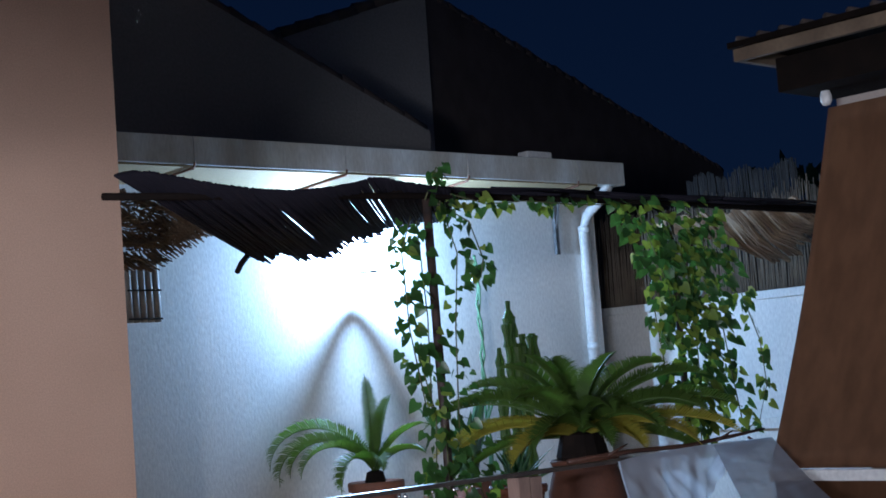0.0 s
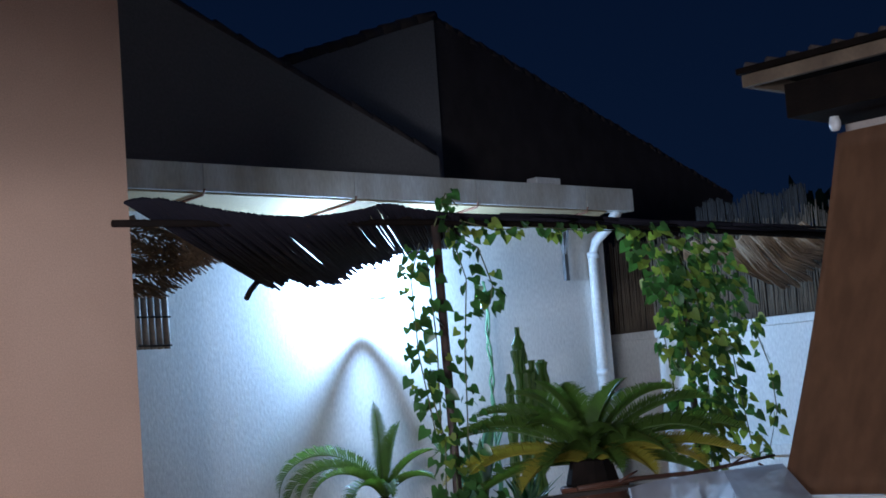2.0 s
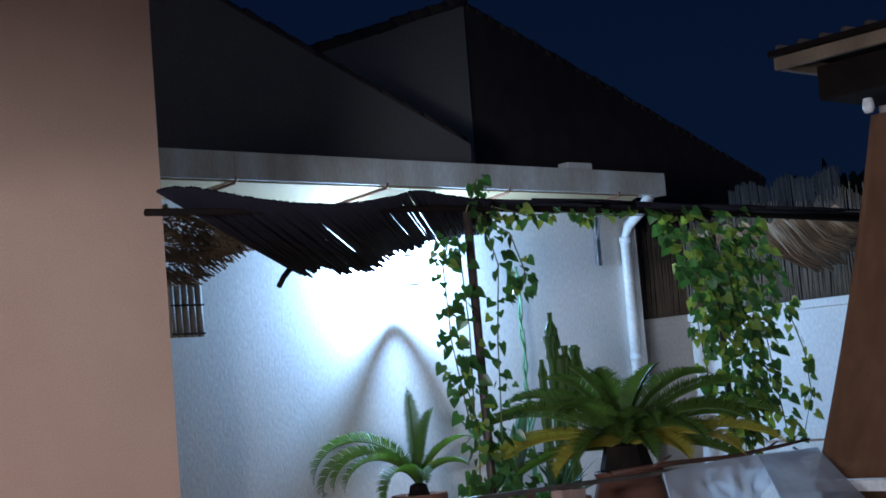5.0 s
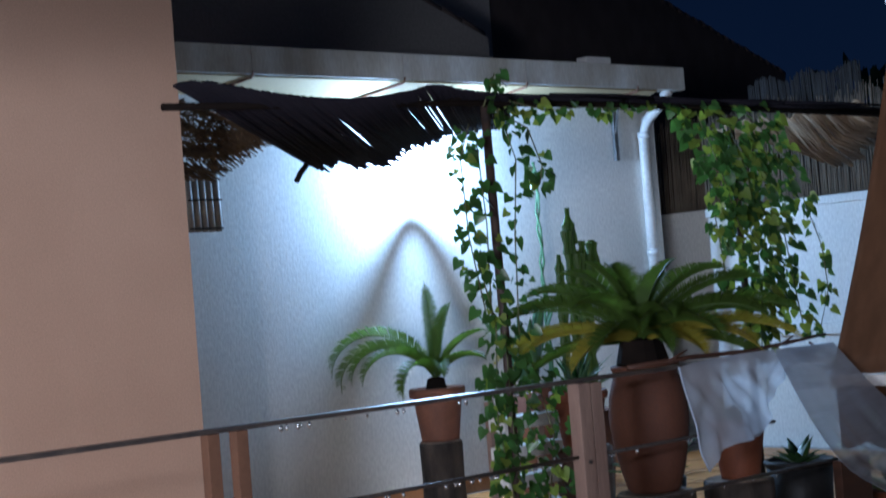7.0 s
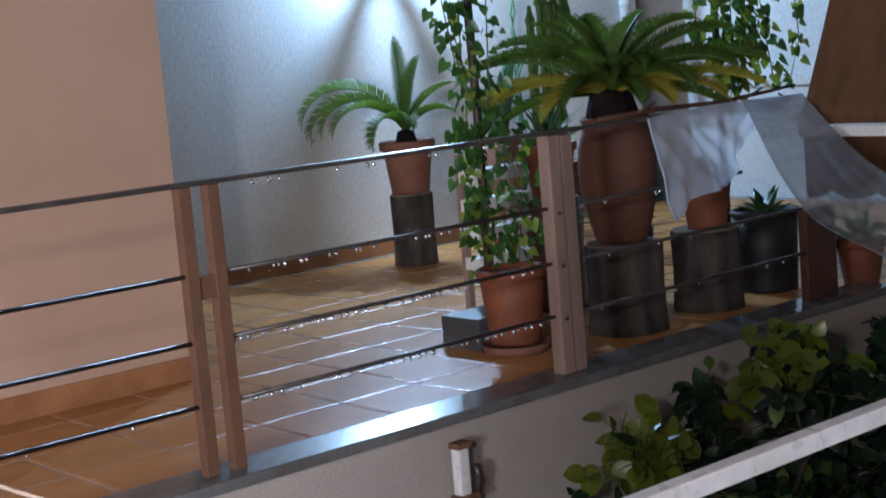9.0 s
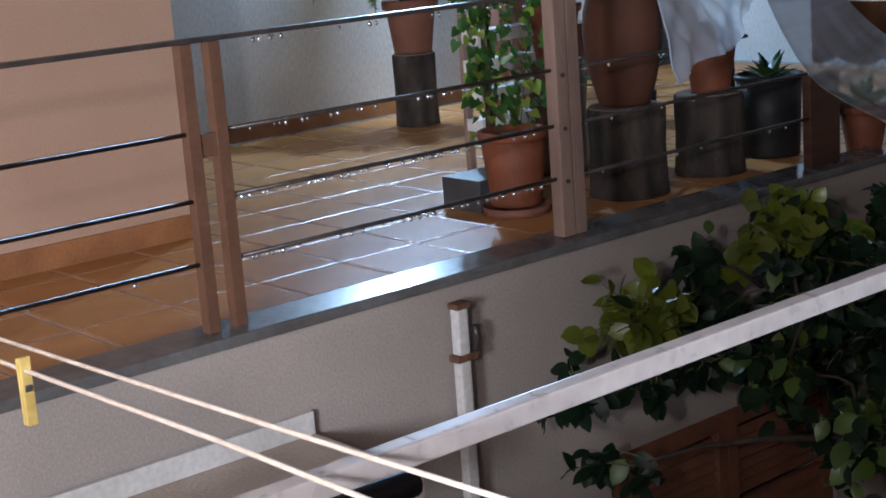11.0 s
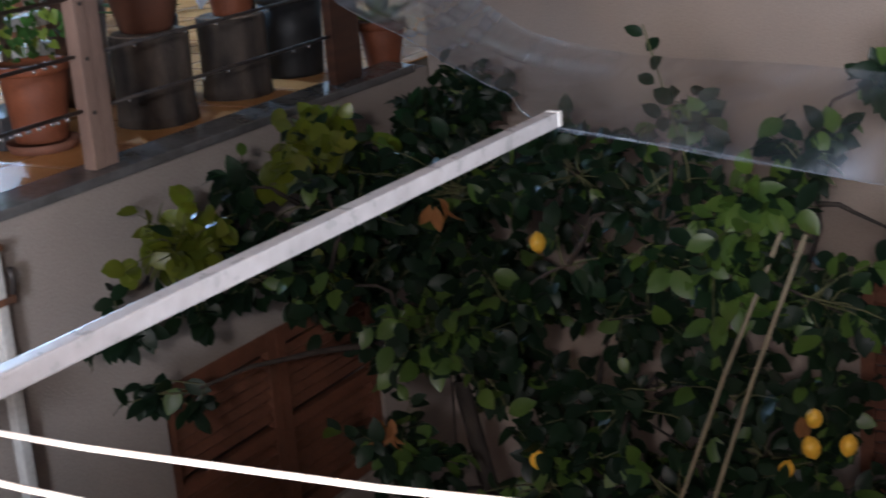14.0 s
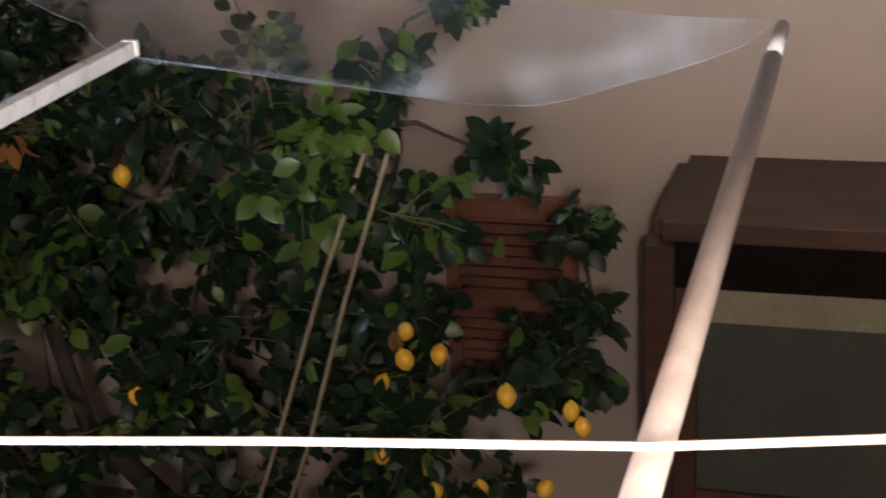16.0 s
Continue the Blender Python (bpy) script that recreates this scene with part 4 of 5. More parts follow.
pot("flower_pot", (6.00, 4.96, 0.417), bowl_profile(0.098, 0.140, 0.29), TERRACOTTA, "terracotta pot under clear plastic on a log", (0.122, 0.26), 0, rim_profile(0.14, 0.29, 0.045, 0.010))
pot("black_tub", (6.55, 5.02, 0), bowl_profile(0.155, 0.175, 0.43), BLACKPOT, "black plastic tub beside the log stands", (0.155, 0.38), 0, rim_profile(0.175, 0.43, 0.03, 0.008))
pot("flower_pot", (6.82, 4.62, 0.0), bowl_profile(0.09, 0.13, 0.25), TERRACOTTA, "small red terracotta pot at the end of the coping", (0.112, 0.22), 0, rim_profile(0.13, 0.25, 0.04, 0.008))
pot("black_pot", (5.95, 5.45, 0.0), bowl_profile(0.10, 0.13, 0.40), BLACKPOT, "black plastic pot behind the urn", (0.11, 0.36))
pot("flower_pot", (5.66, 5.72, 0.60), bowl_profile(0.10, 0.145, 0.28), TERRACOTTA, "terracotta pot with an aloe on a stand", (0.125, 0.25), 0, rim_profile(0.145, 0.28, 0.04, 0.008))
log("log_stand", (5.66, 5.72, 0), 0.15, 0.587, "tall dark log under an aloe pot", 8, WOODDARK)
rack2 = thing("plant_rack", (5.35, 5.85, 0), "pale slatted plant rack on the terrace", "rack")
for k in range(4):
    part("slat", boxed((-0.20, -0.10, 0.28 + 0.15 * k), (0.20, 0.02, 0.345 + 0.15 * k), 0.006), PIPE_WHITE, rack2, "")
for x in (-0.17, 0.17):
    part("leg", boxed((x - 0.02, 0.021, 0), (x + 0.02, 0.055, 0.88), 0.004), POSTPINK, rack2)


# ---- leaves ----
def leaf_points(length, width, fold=0.25, curl=0.2, steps=4, blunt=1.0):
    """One pointed leaf along +x, normal +z, folded along its rib: (points, faces)."""
    pts, faces = [], []
    for k in range(steps + 1):
        u = k / steps
        w = width * 0.5 * (math.sin(math.pi * u ** 0.9) ** blunt if 0 < k < steps else 0.03)
        z = -curl * length * u * u
        pts += [(length * u, -w, z + fold * w), (length * u, 0, z), (length * u, w, z + fold * w)]
    for k in range(steps):
        a = 3 * k
        faces += [(a, a + 1, a + 4, a + 3), (a + 1, a + 2, a + 5, a + 4)]
    return np.array(pts), faces


def aim(way, up):
    """A turn that takes +x to way and +z near up."""
    x = Vector(way).normalized()
    y = Vector(up).cross(x)
    y = y.normalized() if y.length > 1e-4 else Vector((0, 1, 0))
    return np.array([x, y, x.cross(y)])


def leaf_cloud(name, leaves, shape, material, parent, label=""):
    """Many leaves in one mesh. leaves: (place, way, up, size)."""
    base, faces = shape
    pts, fs = [], []
    for place, way, up, size in leaves:
        n = len(pts) * len(base)
        pts.append(base * size @ aim(way, up) + np.array(place))
        fs += [tuple(n + i for i in f) for f in faces]
    me = bpy.data.meshes.new(name)
    me.from_pydata(np.concatenate(pts).tolist(), [], fs)
    me.materials.append(material)
    me.polygons.foreach_set("use_smooth", [True] * len(me.polygons))
    ob = new(name, me)
    ob.parent = parent
    ob["kind"] = "stuff"
    if label:
        ob["label"] = label
    return ob


def rand_dir(rng):
    while True:
        v = Vector((rng.uniform(-1, 1), rng.uniform(-1, 1), rng.uniform(-1, 1)))
        if 0.1 < v.length < 1:
            return v.normalized()


# ---- lemon tree in the court ----
TREE = Vector((5.35, 2.75, GROUND))
tree = thing("lemon_tree", TREE, "leafy lemon tree with ripe yellow lemons in the court", "tree")
rng = random.Random(21)
# main limbs end at these places; radius, leaves per twig, young share
BOUGHS = [
    ((4.36, 4.02, -0.22), 0.20, 70, 0.97), ((4.66, 3.96, -0.06), 0.14, 18, 0.10), ((5.15, 3.80, 0.02), 0.20, 58, 0.75), ((4.88, 3.74, -0.01), 0.15, 34, 0.70), ((4.60, 3.55, -0.42), 0.26, 55, 0.15),
    ((4.05, 4.10, -0.50), 0.14, 18, 0.03), ((4.12, 4.00, -0.82), 0.14, 20, 0.03), ((4.72, 3.30, -0.68), 0.20, 30, 0.08), ((4.58, 3.0, -0.58), 0.26, 72, 0.6),
    ((4.75, 2.75, -0.45), 0.26, 34, 0.15), ((5.3, 3.3, -0.25), 0.40, 120, 0.05), ((5.4, 2.75, -0.12), 0.30, 48, 0.05), ((4.95, 2.15, -0.02), 0.24, 32, 0.15),
    ((4.62, 1.72, 0.0), 0.20, 54, 0.59), ((4.55, 1.78, -0.20), 0.22, 46, 0.5), ((5.05, 1.70, 0.10), 0.19, 34, 0.2), ((5.2, 1.24, -0.25), 0.18, 32, 0.03),
    ((5.35, 1.45, 0.36), 0.17, 40, 0.1), ((4.92, 1.98, 0.28), 0.12, 14, 0.3), ((5.5, 1.05, -0.62), 0.15, 30, 0.02), ((5.1, 1.62, -0.86), 0.24, 26, 0.05),
    ((4.8, 1.85, -0.75), 0.24, 22, 0.1), ((4.85, 2.3, -0.88), 0.26, 22, 0.05), ((4.65, 2.55, -1.15), 0.32, 70, 0.15), ((4.6, 3.2, -1.12), 0.24, 44, 0.2),
    ((4.75, 1.55, -1.20), 0.36, 85, 0.1), ((5.3, 1.02, -1.12), 0.20, 40, 0.03), ((5.5, 2.1, -1.35), 0.36, 40, 0.05),
    ((5.6, 3.6, -0.55), 0.40, 110, 0.02), ((5.9, 3.9, -0.32), 0.30, 75, 0.05), ((5.2, 2.75, -1.25), 0.28, 26, 0.05),
    ((5.05, 3.3, -1.75), 0.40, 60, 0.05), ((4.9, 2.4, -1.75), 0.45, 85, 0.05), ((4.9, 1.6, -1.7), 0.42, 80, 0.05),
    ((5.55, 3.95, -0.36), 0.28, 60, 0.12), ((4.85, 4.12, -0.42), 0.26, 50, 0.05), ((5.45, 3.85, -0.62), 0.30, 60, 0.03), ((6.2, 4.0, -0.22), 0.26, 50, 0.1), ((4.95, 3.55, -0.22), 0.24, 50, 0.08), ((4.68, 3.53, -0.45), 0.09, 16, 0.8), ((5.0, 3.1, -0.78), 0.24, 34, 0.03), ((5.9, 3.5, -1.1), 0.4, 80, 0.0), ((5.1, 2.5, -0.62), 0.24, 14, 0.05), ((4.75, 1.45, -0.35), 0.25, 50, 0.3), ((5.3, 1.02, -0.85), 0.14, 22, 0.0), ((5.2, 1.9, -1.15), 0.30, 30, 0.05),
    ((6.0, 3.75, -0.18), 0.32, 75, 0.05), ((6.35, 3.85, -0.3), 0.3, 60, 0.05), ((6.2, 3.7, 0.02), 0.24, 45, 0.05), ((5.6, 3.6, -0.05), 0.22, 44, 0.1), ((4.62, 3.85, -0.45), 0.20, 26, 0.03), ((4.30, 3.95, -0.45), 0.16, 22, 0.03), ((5.0, 3.85, -0.55), 0.24, 40, 0.0),
]
bm = bmesh.new()
tube(bm, [(0, 0, 0), (0.04, 0.05, 0.7), (-0.02, -0.04, 1.3), (-0.05, -0.1, 1.7)], [0.095, 0.075, 0.07, 0.055], 10)
tube(bm, [(0.03, 0.03, 0.75), (-0.08, 0.45, 1.3), (-0.10, 0.55, 1.8)], [0.06, 0.045, 0.035], 8)
part("trunk", bm, BARK, tree, "", True)
young, middle, old, twigs = [], [], [], []
# thin outer sprays fill the crown between the main boughs
while len(BOUGHS) < 118:
    p = (rng.uniform(4.6, 5.9), rng.uniform(1.1, 4.0), rng.uniform(-1.6, 0.0))
    if (p[1] > 3.35 and p[2] < -0.55) or (p[1] < 1.60 and p[2] > -1.0) or p[2] > 0.1 - 0.25 * abs(p[1] - 3.0):
        continue
    BOUGHS.append((p, 0.22, 11, 0.12))
fork = [Vector((-0.05, -0.1, 1.7)), Vector((-0.10, 0.55, 1.8)), Vector((-0.02, -0.04, 1.3)), Vector((0.04, 0.05, 0.7)), Vector((-0.08, 0.45, 1.3))]
for end, radius, count, share in sorted(BOUGHS, key=lambda q: (Vector(q[0]) - TREE - fork[0]).length):
    e = Vector(end) - TREE
    root = min(fork, key=lambda q: (q - e).length + (0.6 if q.z > e.z + 0.25 else 0.0))
    mid = root.lerp(e, 0.5) + Vector((rng.uniform(-0.09, 0.09), rng.uniform(-0.09, 0.09), 0.05))
    fork += [e, mid]
    thick = min(0.020, 0.008 + 0.010 * (e - root).length)
    bm = bmesh.new()
    tube(bm, [root, root.lerp(mid, 0.5) + Vector((rng.uniform(-0.03, 0.03), rng.uniform(-0.03, 0.03), 0.02)), mid, e], [thick, thick * 0.8, thick * 0.6, 0.004], 6)
    part("limb", bm, BARK, tree, "", True)
    for _ in range(max(4, int(count / 2.6))):
        d = rand_dir(rng)
        d.z = d.z * 0.8 + 0.12
        tip = e + d * radius * rng.uniform(0.35, 1.3)
        start = e.lerp(mid, rng.uniform(0, 0.6))
        twigs.append((start, start.lerp(tip, 0.5) + Vector((0, 0, 0.02)), tip))
        for _ in range(8):
            u = rng.uniform(0.35, 1.05)
            place = start.lerp(tip, u) + rand_dir(rng) * 0.012
            way = (tip - start).normalized() * 0.5 + rand_dir(rng) * 0.9 + Vector((0, 0, -0.25))
            up = Vector((-0.5, -0.2, 0.8)) + rand_dir(rng) * 0.75
            s = rng.uniform(0.6, 1.1)
            ((young if share > 0.6 else middle) if rng.random() < share else old).append((place, way, up, s))
bm = bmesh.new()
for a, b, c in twigs:
    tube(bm, [a, b, c], [0.004, 0.003, 0.0015], 4, False)
ob = part("twigs", bm, TWIG, tree, "", True)
ob["kind"] = "stuff"
# the upright shoot
sprig_leaf = []
for k in range(15):
    z = 2.60 + 0.058 * k
    a = 2.4 * k
    sprig_leaf.append(((-0.45 - 0.004 * k, -0.70 + 0.01 * k, z), (math.cos(a) * 0.5, math.sin(a), 0.45), (-0.85, -0.35, 0.5), 0.95 - 0.02 * k))
bm = bmesh.new()
tube(bm, [(-0.42, -0.72, 2.5), (-0.46, -0.69, 2.95), (-0.51, -0.56, 3.45)], [0.006, 0.005, 0.003], 5)
part("shoot", bm, TWIG, tree, "", True)
leaf_cloud("leaves", old + sprig_leaf, leaf_points(0.108, 0.066, 0.22, 0.22, 5, 0.7), LEAF, tree, "glossy dark green leaves")
leaf_cloud("half_grown_leaves", middle, leaf_points(0.108, 0.070, 0.22, 0.22, 5, 0.7), LEAFMID, tree, "mid-green half-grown leaves")
leaf_cloud("young_leaves", young, leaf_points(0.110, 0.084, 0.18, 0.2, 5, 0.6), LEAFNEW, tree, "yellow-green young leaves")
dry = []
for c, n in (((4.66, 2.98, -0.05), 4), ((4.45, 3.15, -0.90), 6), ((4.9, 1.62, -0.80), 2)):
    for _ in range(n):
        dry.append((Vector(c) - TREE + rand_dir(rng) * 0.03, Vector((rng.uniform(-0.4, 0.4), rng.uniform(-0.4, 0.4), -1)), rand_dir(rng), 1.0))
leaf_cloud("dry_leaves", dry, leaf_points(0.11, 0.05, 0.6, 0.4), LEAFDRY, tree, "withered orange-brown leaves")
lemon_bm = lathe([(0.003, -0.044), (0.010, -0.038), (0.024, -0.026), (0.032, -0.006), (0.031, 0.010), (0.022, 0.028), (0.009, 0.036), (0.004, 0.042)], 14, 0.02, 3)
lemon_me = mesh_of("lemon", lemon_bm, LEMON, True)
LEMONS = [(4.6, 2.52, -0.15), (4.7, 1.55, -0.83), (4.7, 1.18, -0.94), (4.5, 2.52, -0.96), (4.7, 1.42, -0.80), (4.7, 1.64, -0.93), (4.7, 1.54, -0.72), (4.9, 1.23, -1.04), (4.7, 0.95, -0.98), (4.7, 0.91, -1.04), (4.7, 1.46, -1.35), (4.7, 1.29, -1.33), (4.7, 1.66, -1.23), (4.7, 1.49, -1.26), (4.7, 1.05, -1.30)]
for p in LEMONS:
    o = new("lemon", lemon_me)
    o.parent = tree
    o.location = Vector(p) - TREE
    o.rotation_euler = (rng.uniform(-0.5, 0.5), rng.uniform(-0.5, 0.5), rng.uniform(0, 6))
    s = rng.uniform(0.88, 1.10)
    o.scale = (s, s, s)
for y0, y1 in ((1.58, 1.98), (1.50, 1.86)):
    bm = bmesh.new()
    tube(bm, [(4.5, y0, 0.0), (4.5, (y0 + y1) / 2 + 0.005, -0.53), (4.5, y1, -1.09), (4.5, y1 + 0.66, GROUND)], 0.0085, 7)
    tagged(part("cane", bm, CANE, None, "", True), "pale leaning cane propped in the lemon tree", "cane", "canes in the tree")


# ---- cycads ----
def frond_bm(length, arch, rng, width=0.16, lift=1.0, pairs=44, twist=0.0):
    """A feather frond that leaves along +x and arches over; leaflets in a shallow V."""
    pts = []
    ang, p = lift, Vector((0, 0, 0))
    n = 16
    for k in range(n + 1):
        pts.append(p.copy())
        p = p + Vector((math.cos(ang), twist * k / n * 0.25, math.sin(ang))) * (length / n)
        ang -= arch / n * (0.5 + 1.0 * k / n)
    bm = bmesh.new()
    tube(bm, pts, [0.008 - 0.006 * k / n for k in range(n + 1)], 5)
    for k in range(pairs):
        u = 0.10 + 0.89 * k / pairs
        f = u * n
        i = min(int(f), n - 1)
        c = pts[i].lerp(pts[i + 1], f - i)
        way = (pts[i + 1] - pts[i]).normalized()
        side = Vector((0, 0, 1)).cross(way).normalized()
        up = way.cross(side)
        ll = width * (math.sin(math.pi * min(1, u * 0.95 + 0.08)) ** 0.55) * rng.uniform(0.9, 1.08)
        for s in (-1, 1):
            d = (side * s * 0.66 + way * 0.40 + up * 0.60).normalized()
            half = way * (0.0055 if u < 0.9 else 0.0035)
            tip = c + d * ll + Vector((0, 0, -0.22 * ll))
            m = c + d * ll * 0.55
            a, b, e, g = bm.verts.new(c - half), bm.verts.new(c + half), bm.verts.new(m + half * 0.9), bm.verts.new(m - half * 0.9)
            t = bm.verts.new(tip)
            bm.faces.new((a, b, e, g))
            bm.faces.new((g, e, t))
    return bm


def cycad(at, specs, label, trunk_h, trunk_r, seed):
    ob = thing("cycad", at, label, "cycad")
    part("trunk", lathe([(trunk_r, 0.0), (trunk_r * 1.15, trunk_h * 0.4), (trunk_r * 0.9, trunk_h), (0.01, trunk_h + 0.02)], 14, 0.12, seed), DARKBOARD, ob)
    r = random.Random(seed)
    for yaw, lift, arch, length, width, material in specs:
        bm = frond_bm(length, arch, r, width, radians(lift), 54, r.uniform(-0.3, 0.3))
        bm.transform(Matrix.Translation((0, 0, trunk_h * 0.9)) @ Matrix.Rotation(radians(yaw), 4, "Z"))
        part("frond", bm, material, ob, "yellowing frond" if material is FRONDOLD else "", True)
    return ob


# yaw: -45 turns a frond across the view to the right, 135 to the left, 225 towards the viewer
BIG = [
    (135, 38, 1.5, 0.82, 0.15, FROND), (130, 20, 1.2, 0.77, 0.14, FRONDOLD), (150, 44, 1.5, 0.73, 0.15, FROND), (118, 54, 1.5, 0.69, 0.14, FROND), (160, 22, 1.2, 0.69, 0.14, FRONDOLD), (190, 14, 1.1, 0.60, 0.13, FRONDOLD), (-75, 20, 1.2, 0.66, 0.14, FRONDOLD), (-100, 16, 1.1, 0.52, 0.13, FRONDOLD),
    (100, 66, 1.3, 0.61, 0.13, FROND), (60, 70, 1.2, 0.58, 0.13, FROND), (20, 60, 1.3, 0.61, 0.14, FROND), (-20, 62, 1.4, 0.65, 0.14, FROND), (-38, 48, 1.3, 0.75, 0.15, FROND),
    (-50, 32, 1.2, 0.82, 0.15, FROND), (-42, 18, 1.0, 0.82, 0.14, FRONDOLD), (-65, 38, 1.5, 0.71, 0.15, FROND), (-90, 32, 1.5, 0.59, 0.13, FROND), (-120, 24, 1.4, 0.48, 0.12, FROND),
    (200, 28, 1.5, 0.54, 0.13, FROND), (225, 44, 1.7, 0.46, 0.12, FROND), (250, 52, 1.7, 0.46, 0.12, FROND), (180, 56, 1.6, 0.54, 0.13, FROND), (-60, 8, 0.9, 0.63, 0.13, FROND), (142, 6, 0.9, 0.59, 0.13, FROND), (30, 30, 1.2, 0.63, 0.13, FROND),
    (-5, 74, 0.9, 0.50, 0.11, FROND), (120, 78, 0.9, 0.50, 0.11, FROND), (85, 48, 1.2, 0.63, 0.14, FROND), (-30, 30, 1.1, 0.69, 0.14, FROND),
]
cycad((5.365, 4.98, 0.985), BIG, "large dark green cycad with yellowing fronds in an urn", 0.17, 0.115, 31)
SMALL = [(138, 66, 2.95, 0.98, 0.17, FROND), (148, 58, 3.0, 0.90, 0.16, FROND), (200, 45, 2.8, 0.62, 0.11, FROND), (170, 55, 2.6, 0.72, 0.12, FROND), (60, 82, 0.5, 0.70, 0.10, FROND), (20, 78, 0.8, 0.60, 0.10, FROND), (-40, 66, 1.2, 0.50, 0.10, FROND), (-70, 50, 1.6, 0.45, 0.10, FROND), (240, 50, 2.2, 0.42, 0.10, FROND), (128, 60, 2.9, 0.80, 0.15, FROND)]
cycad((6.45, 7.84, 0.79), SMALL, "young cycad with drooping fronds on a log", 0.10, 0.06, 33)


# ---- succulents ----
def rosette(name, at, n, length, width, label, seed, category="succulent", spread=(25, 75), material=SUCC):
    ob = thing(name, at, label, category)
    r = random.Random(seed)
    for k in range(n):
        lift = radians(r.uniform(*spread))
        l = length * r.uniform(0.75, 1.1)
        bm = bmesh.new()
        pts = []
        for s in range(6):
            u = s / 5
            pts.append(Vector((l * u * math.cos(lift) * (1 + 0.2 * u), 0, l * u * math.sin(lift) - 0.25 * l * u * u * math.cos(lift))))
        ring = []
        for s, p in enumerate(pts):
            w = width * 0.5 * (1 - (s / 5) ** 1.8) + 0.001
            ring.append([bm.verts.new(p + Vector((0, -w, w * 0.35))), bm.verts.new(p + Vector((0, 0, -w * 0.3))), bm.verts.new(p + Vector((0, w, w * 0.35)))])
        for a, b in zip(ring, ring[1:]):
            bm.faces.new((a[0], a[1], b[1], b[0]))
            bm.faces.new((a[1], a[2], b[2], b[1]))
            bm.faces.new((a[2], a[0], b[0], b[2]))
        bm.transform(Matrix.Rotation(2.4 * k + r.uniform(-0.2, 0.2), 4, "Z"))
        part("leaf", bm, material, ob, "", True)
    return ob


rosette("aloe", (5.66, 5.72, 0.85), 22, 0.30, 0.045, "grey-green aloe with pointed leaves in a pot", 41, spread=(30, 80))
rosette("agave", (5.95, 5.45, 0.37), 16, 0.36, 0.06, "grey-green agave in a black pot", 42)
rosette("houseplant", (6.00, 4.96, 0.68), 14, 0.16, 0.05, "small green plant under clear plastic", 43, "plant", (30, 70), IVY)
rosette("houseplant", (6.55, 5.02, 0.39), 14, 0.20, 0.07, "leafy green plant in a black tub", 44, "plant", (30, 75), IVY)
rosette("houseplant", (6.82, 4.62, 0.22), 16, 0.22, 0.08, "leafy green plant in a small red pot", 45, "plant", (30, 75), IVYPALE)
rosette("houseplant", (7.40, 7.95, 0.70), 9, 0.75, 0.13, "broad-leaved plant behind the cycad", 46, "plant", (60, 84), SUCC)
pot("flower_pot", (7.40, 7.95, 0.0), bowl_profile(0.11, 0.15, 0.74), TERRACOTTA_OLD, "tall old terracotta pot by the white wall", (0.13, 0.69))


def cactus(at, columns, label, material, seed):
    ob = thing("cactus", at, label, "cactus")
    for dx, dy, h, rad, z0 in columns:
        bm = bmesh.new()
        rings, sides = [], 14
        for k in range(25):
            u = k / 24
            rr = rad * (0.86 + 0.16 * math.sin(h * u * 38 + dx * 40)) * (1.0 if u < 0.95 else 0.5)
            rings.append([bm.verts.new((dx + rr * (1.0 if s % 2 else 0.72) * math.cos(2 * math.pi * s / sides), dy + rr * (1.0 if s % 2 else 0.72) * math.sin(2 * math.pi * s / sides), z0 + h * u)) for s in range(sides)])
        for a, b in zip(rings, rings[1:]):
            for s in range(sides):
                bm.faces.new((a[s], a[(s + 1) % sides], b[(s + 1) % sides], b[s]))
        bm.faces.new(rings[-1])
        part("column", bm, material, ob)
    return ob


pot("flower_pot", (7.05, 7.05, 0.0), bowl_profile(0.13, 0.18, 0.62), TERRACOTTA_OLD, "tall old terracotta pot holding a cactus", (0.155, 0.57))
cactus((7.05, 7.05, 0.58), [(-0.04, 0, 1.36, 0.044, 0), (-0.12, 0.03, 1.06, 0.036, 0), (0.05, -0.02, 1.14, 0.050, 0), (-0.09, -0.03, 0.16, 0.040, 1.06), (0.01, 0.03, 0.15, 0.042, 1.12), (0.11, -0.05, 0.24, 0.050, 0.90), (0.13, 0.00, 0.28, 0.042, 0.74), (-0.01, -0.05, 0.26, 0.045, 0.82)], "dark green column cactus in a tall pot", FROND, 3)
# pale climbing stem on the white wall
bm = bmesh.new()
for ph in (0, 2.1):
    tube(bm, [(7.90 + 0.018 * math.sin(1.9 * k + ph), 8.25 + 0.018 * math.cos(1.9 * k + ph), 0.0 + 0.125 * k) for k in range(20)], 0.010, 6)
tagged(part("climbing_stem", bm, SUCC, None, "", True), "pale green twisted stem rising before the white wall", "stem")


# ---- ivy ----
def ivy_shape():
    rim = [(0.0, 0.0), (-0.012, -0.022), (0.004, -0.036), (0.022, -0.030), (0.040, -0.020), (0.068, 0.0), (0.040, 0.020), (0.022, 0.030), (0.004, 0.036), (-0.012, 0.022)]
    bm = bmesh.new()
    c = bm.verts.new((0.022, 0, -0.004))
    vs = [bm.verts.new((x, y, 0.10 * abs(y) - 0.9 * x * x)) for x, y in rim]
    for k in range(len(vs)):
        bm.faces.new((c, vs[k], vs[(k + 1) % len(vs)]))
    return bm


IVY_ME, IVYP_ME = mesh_of("leaf", ivy_shape(), IVY, True), mesh_of("leaf", ivy_shape(), IVYPALE, True)


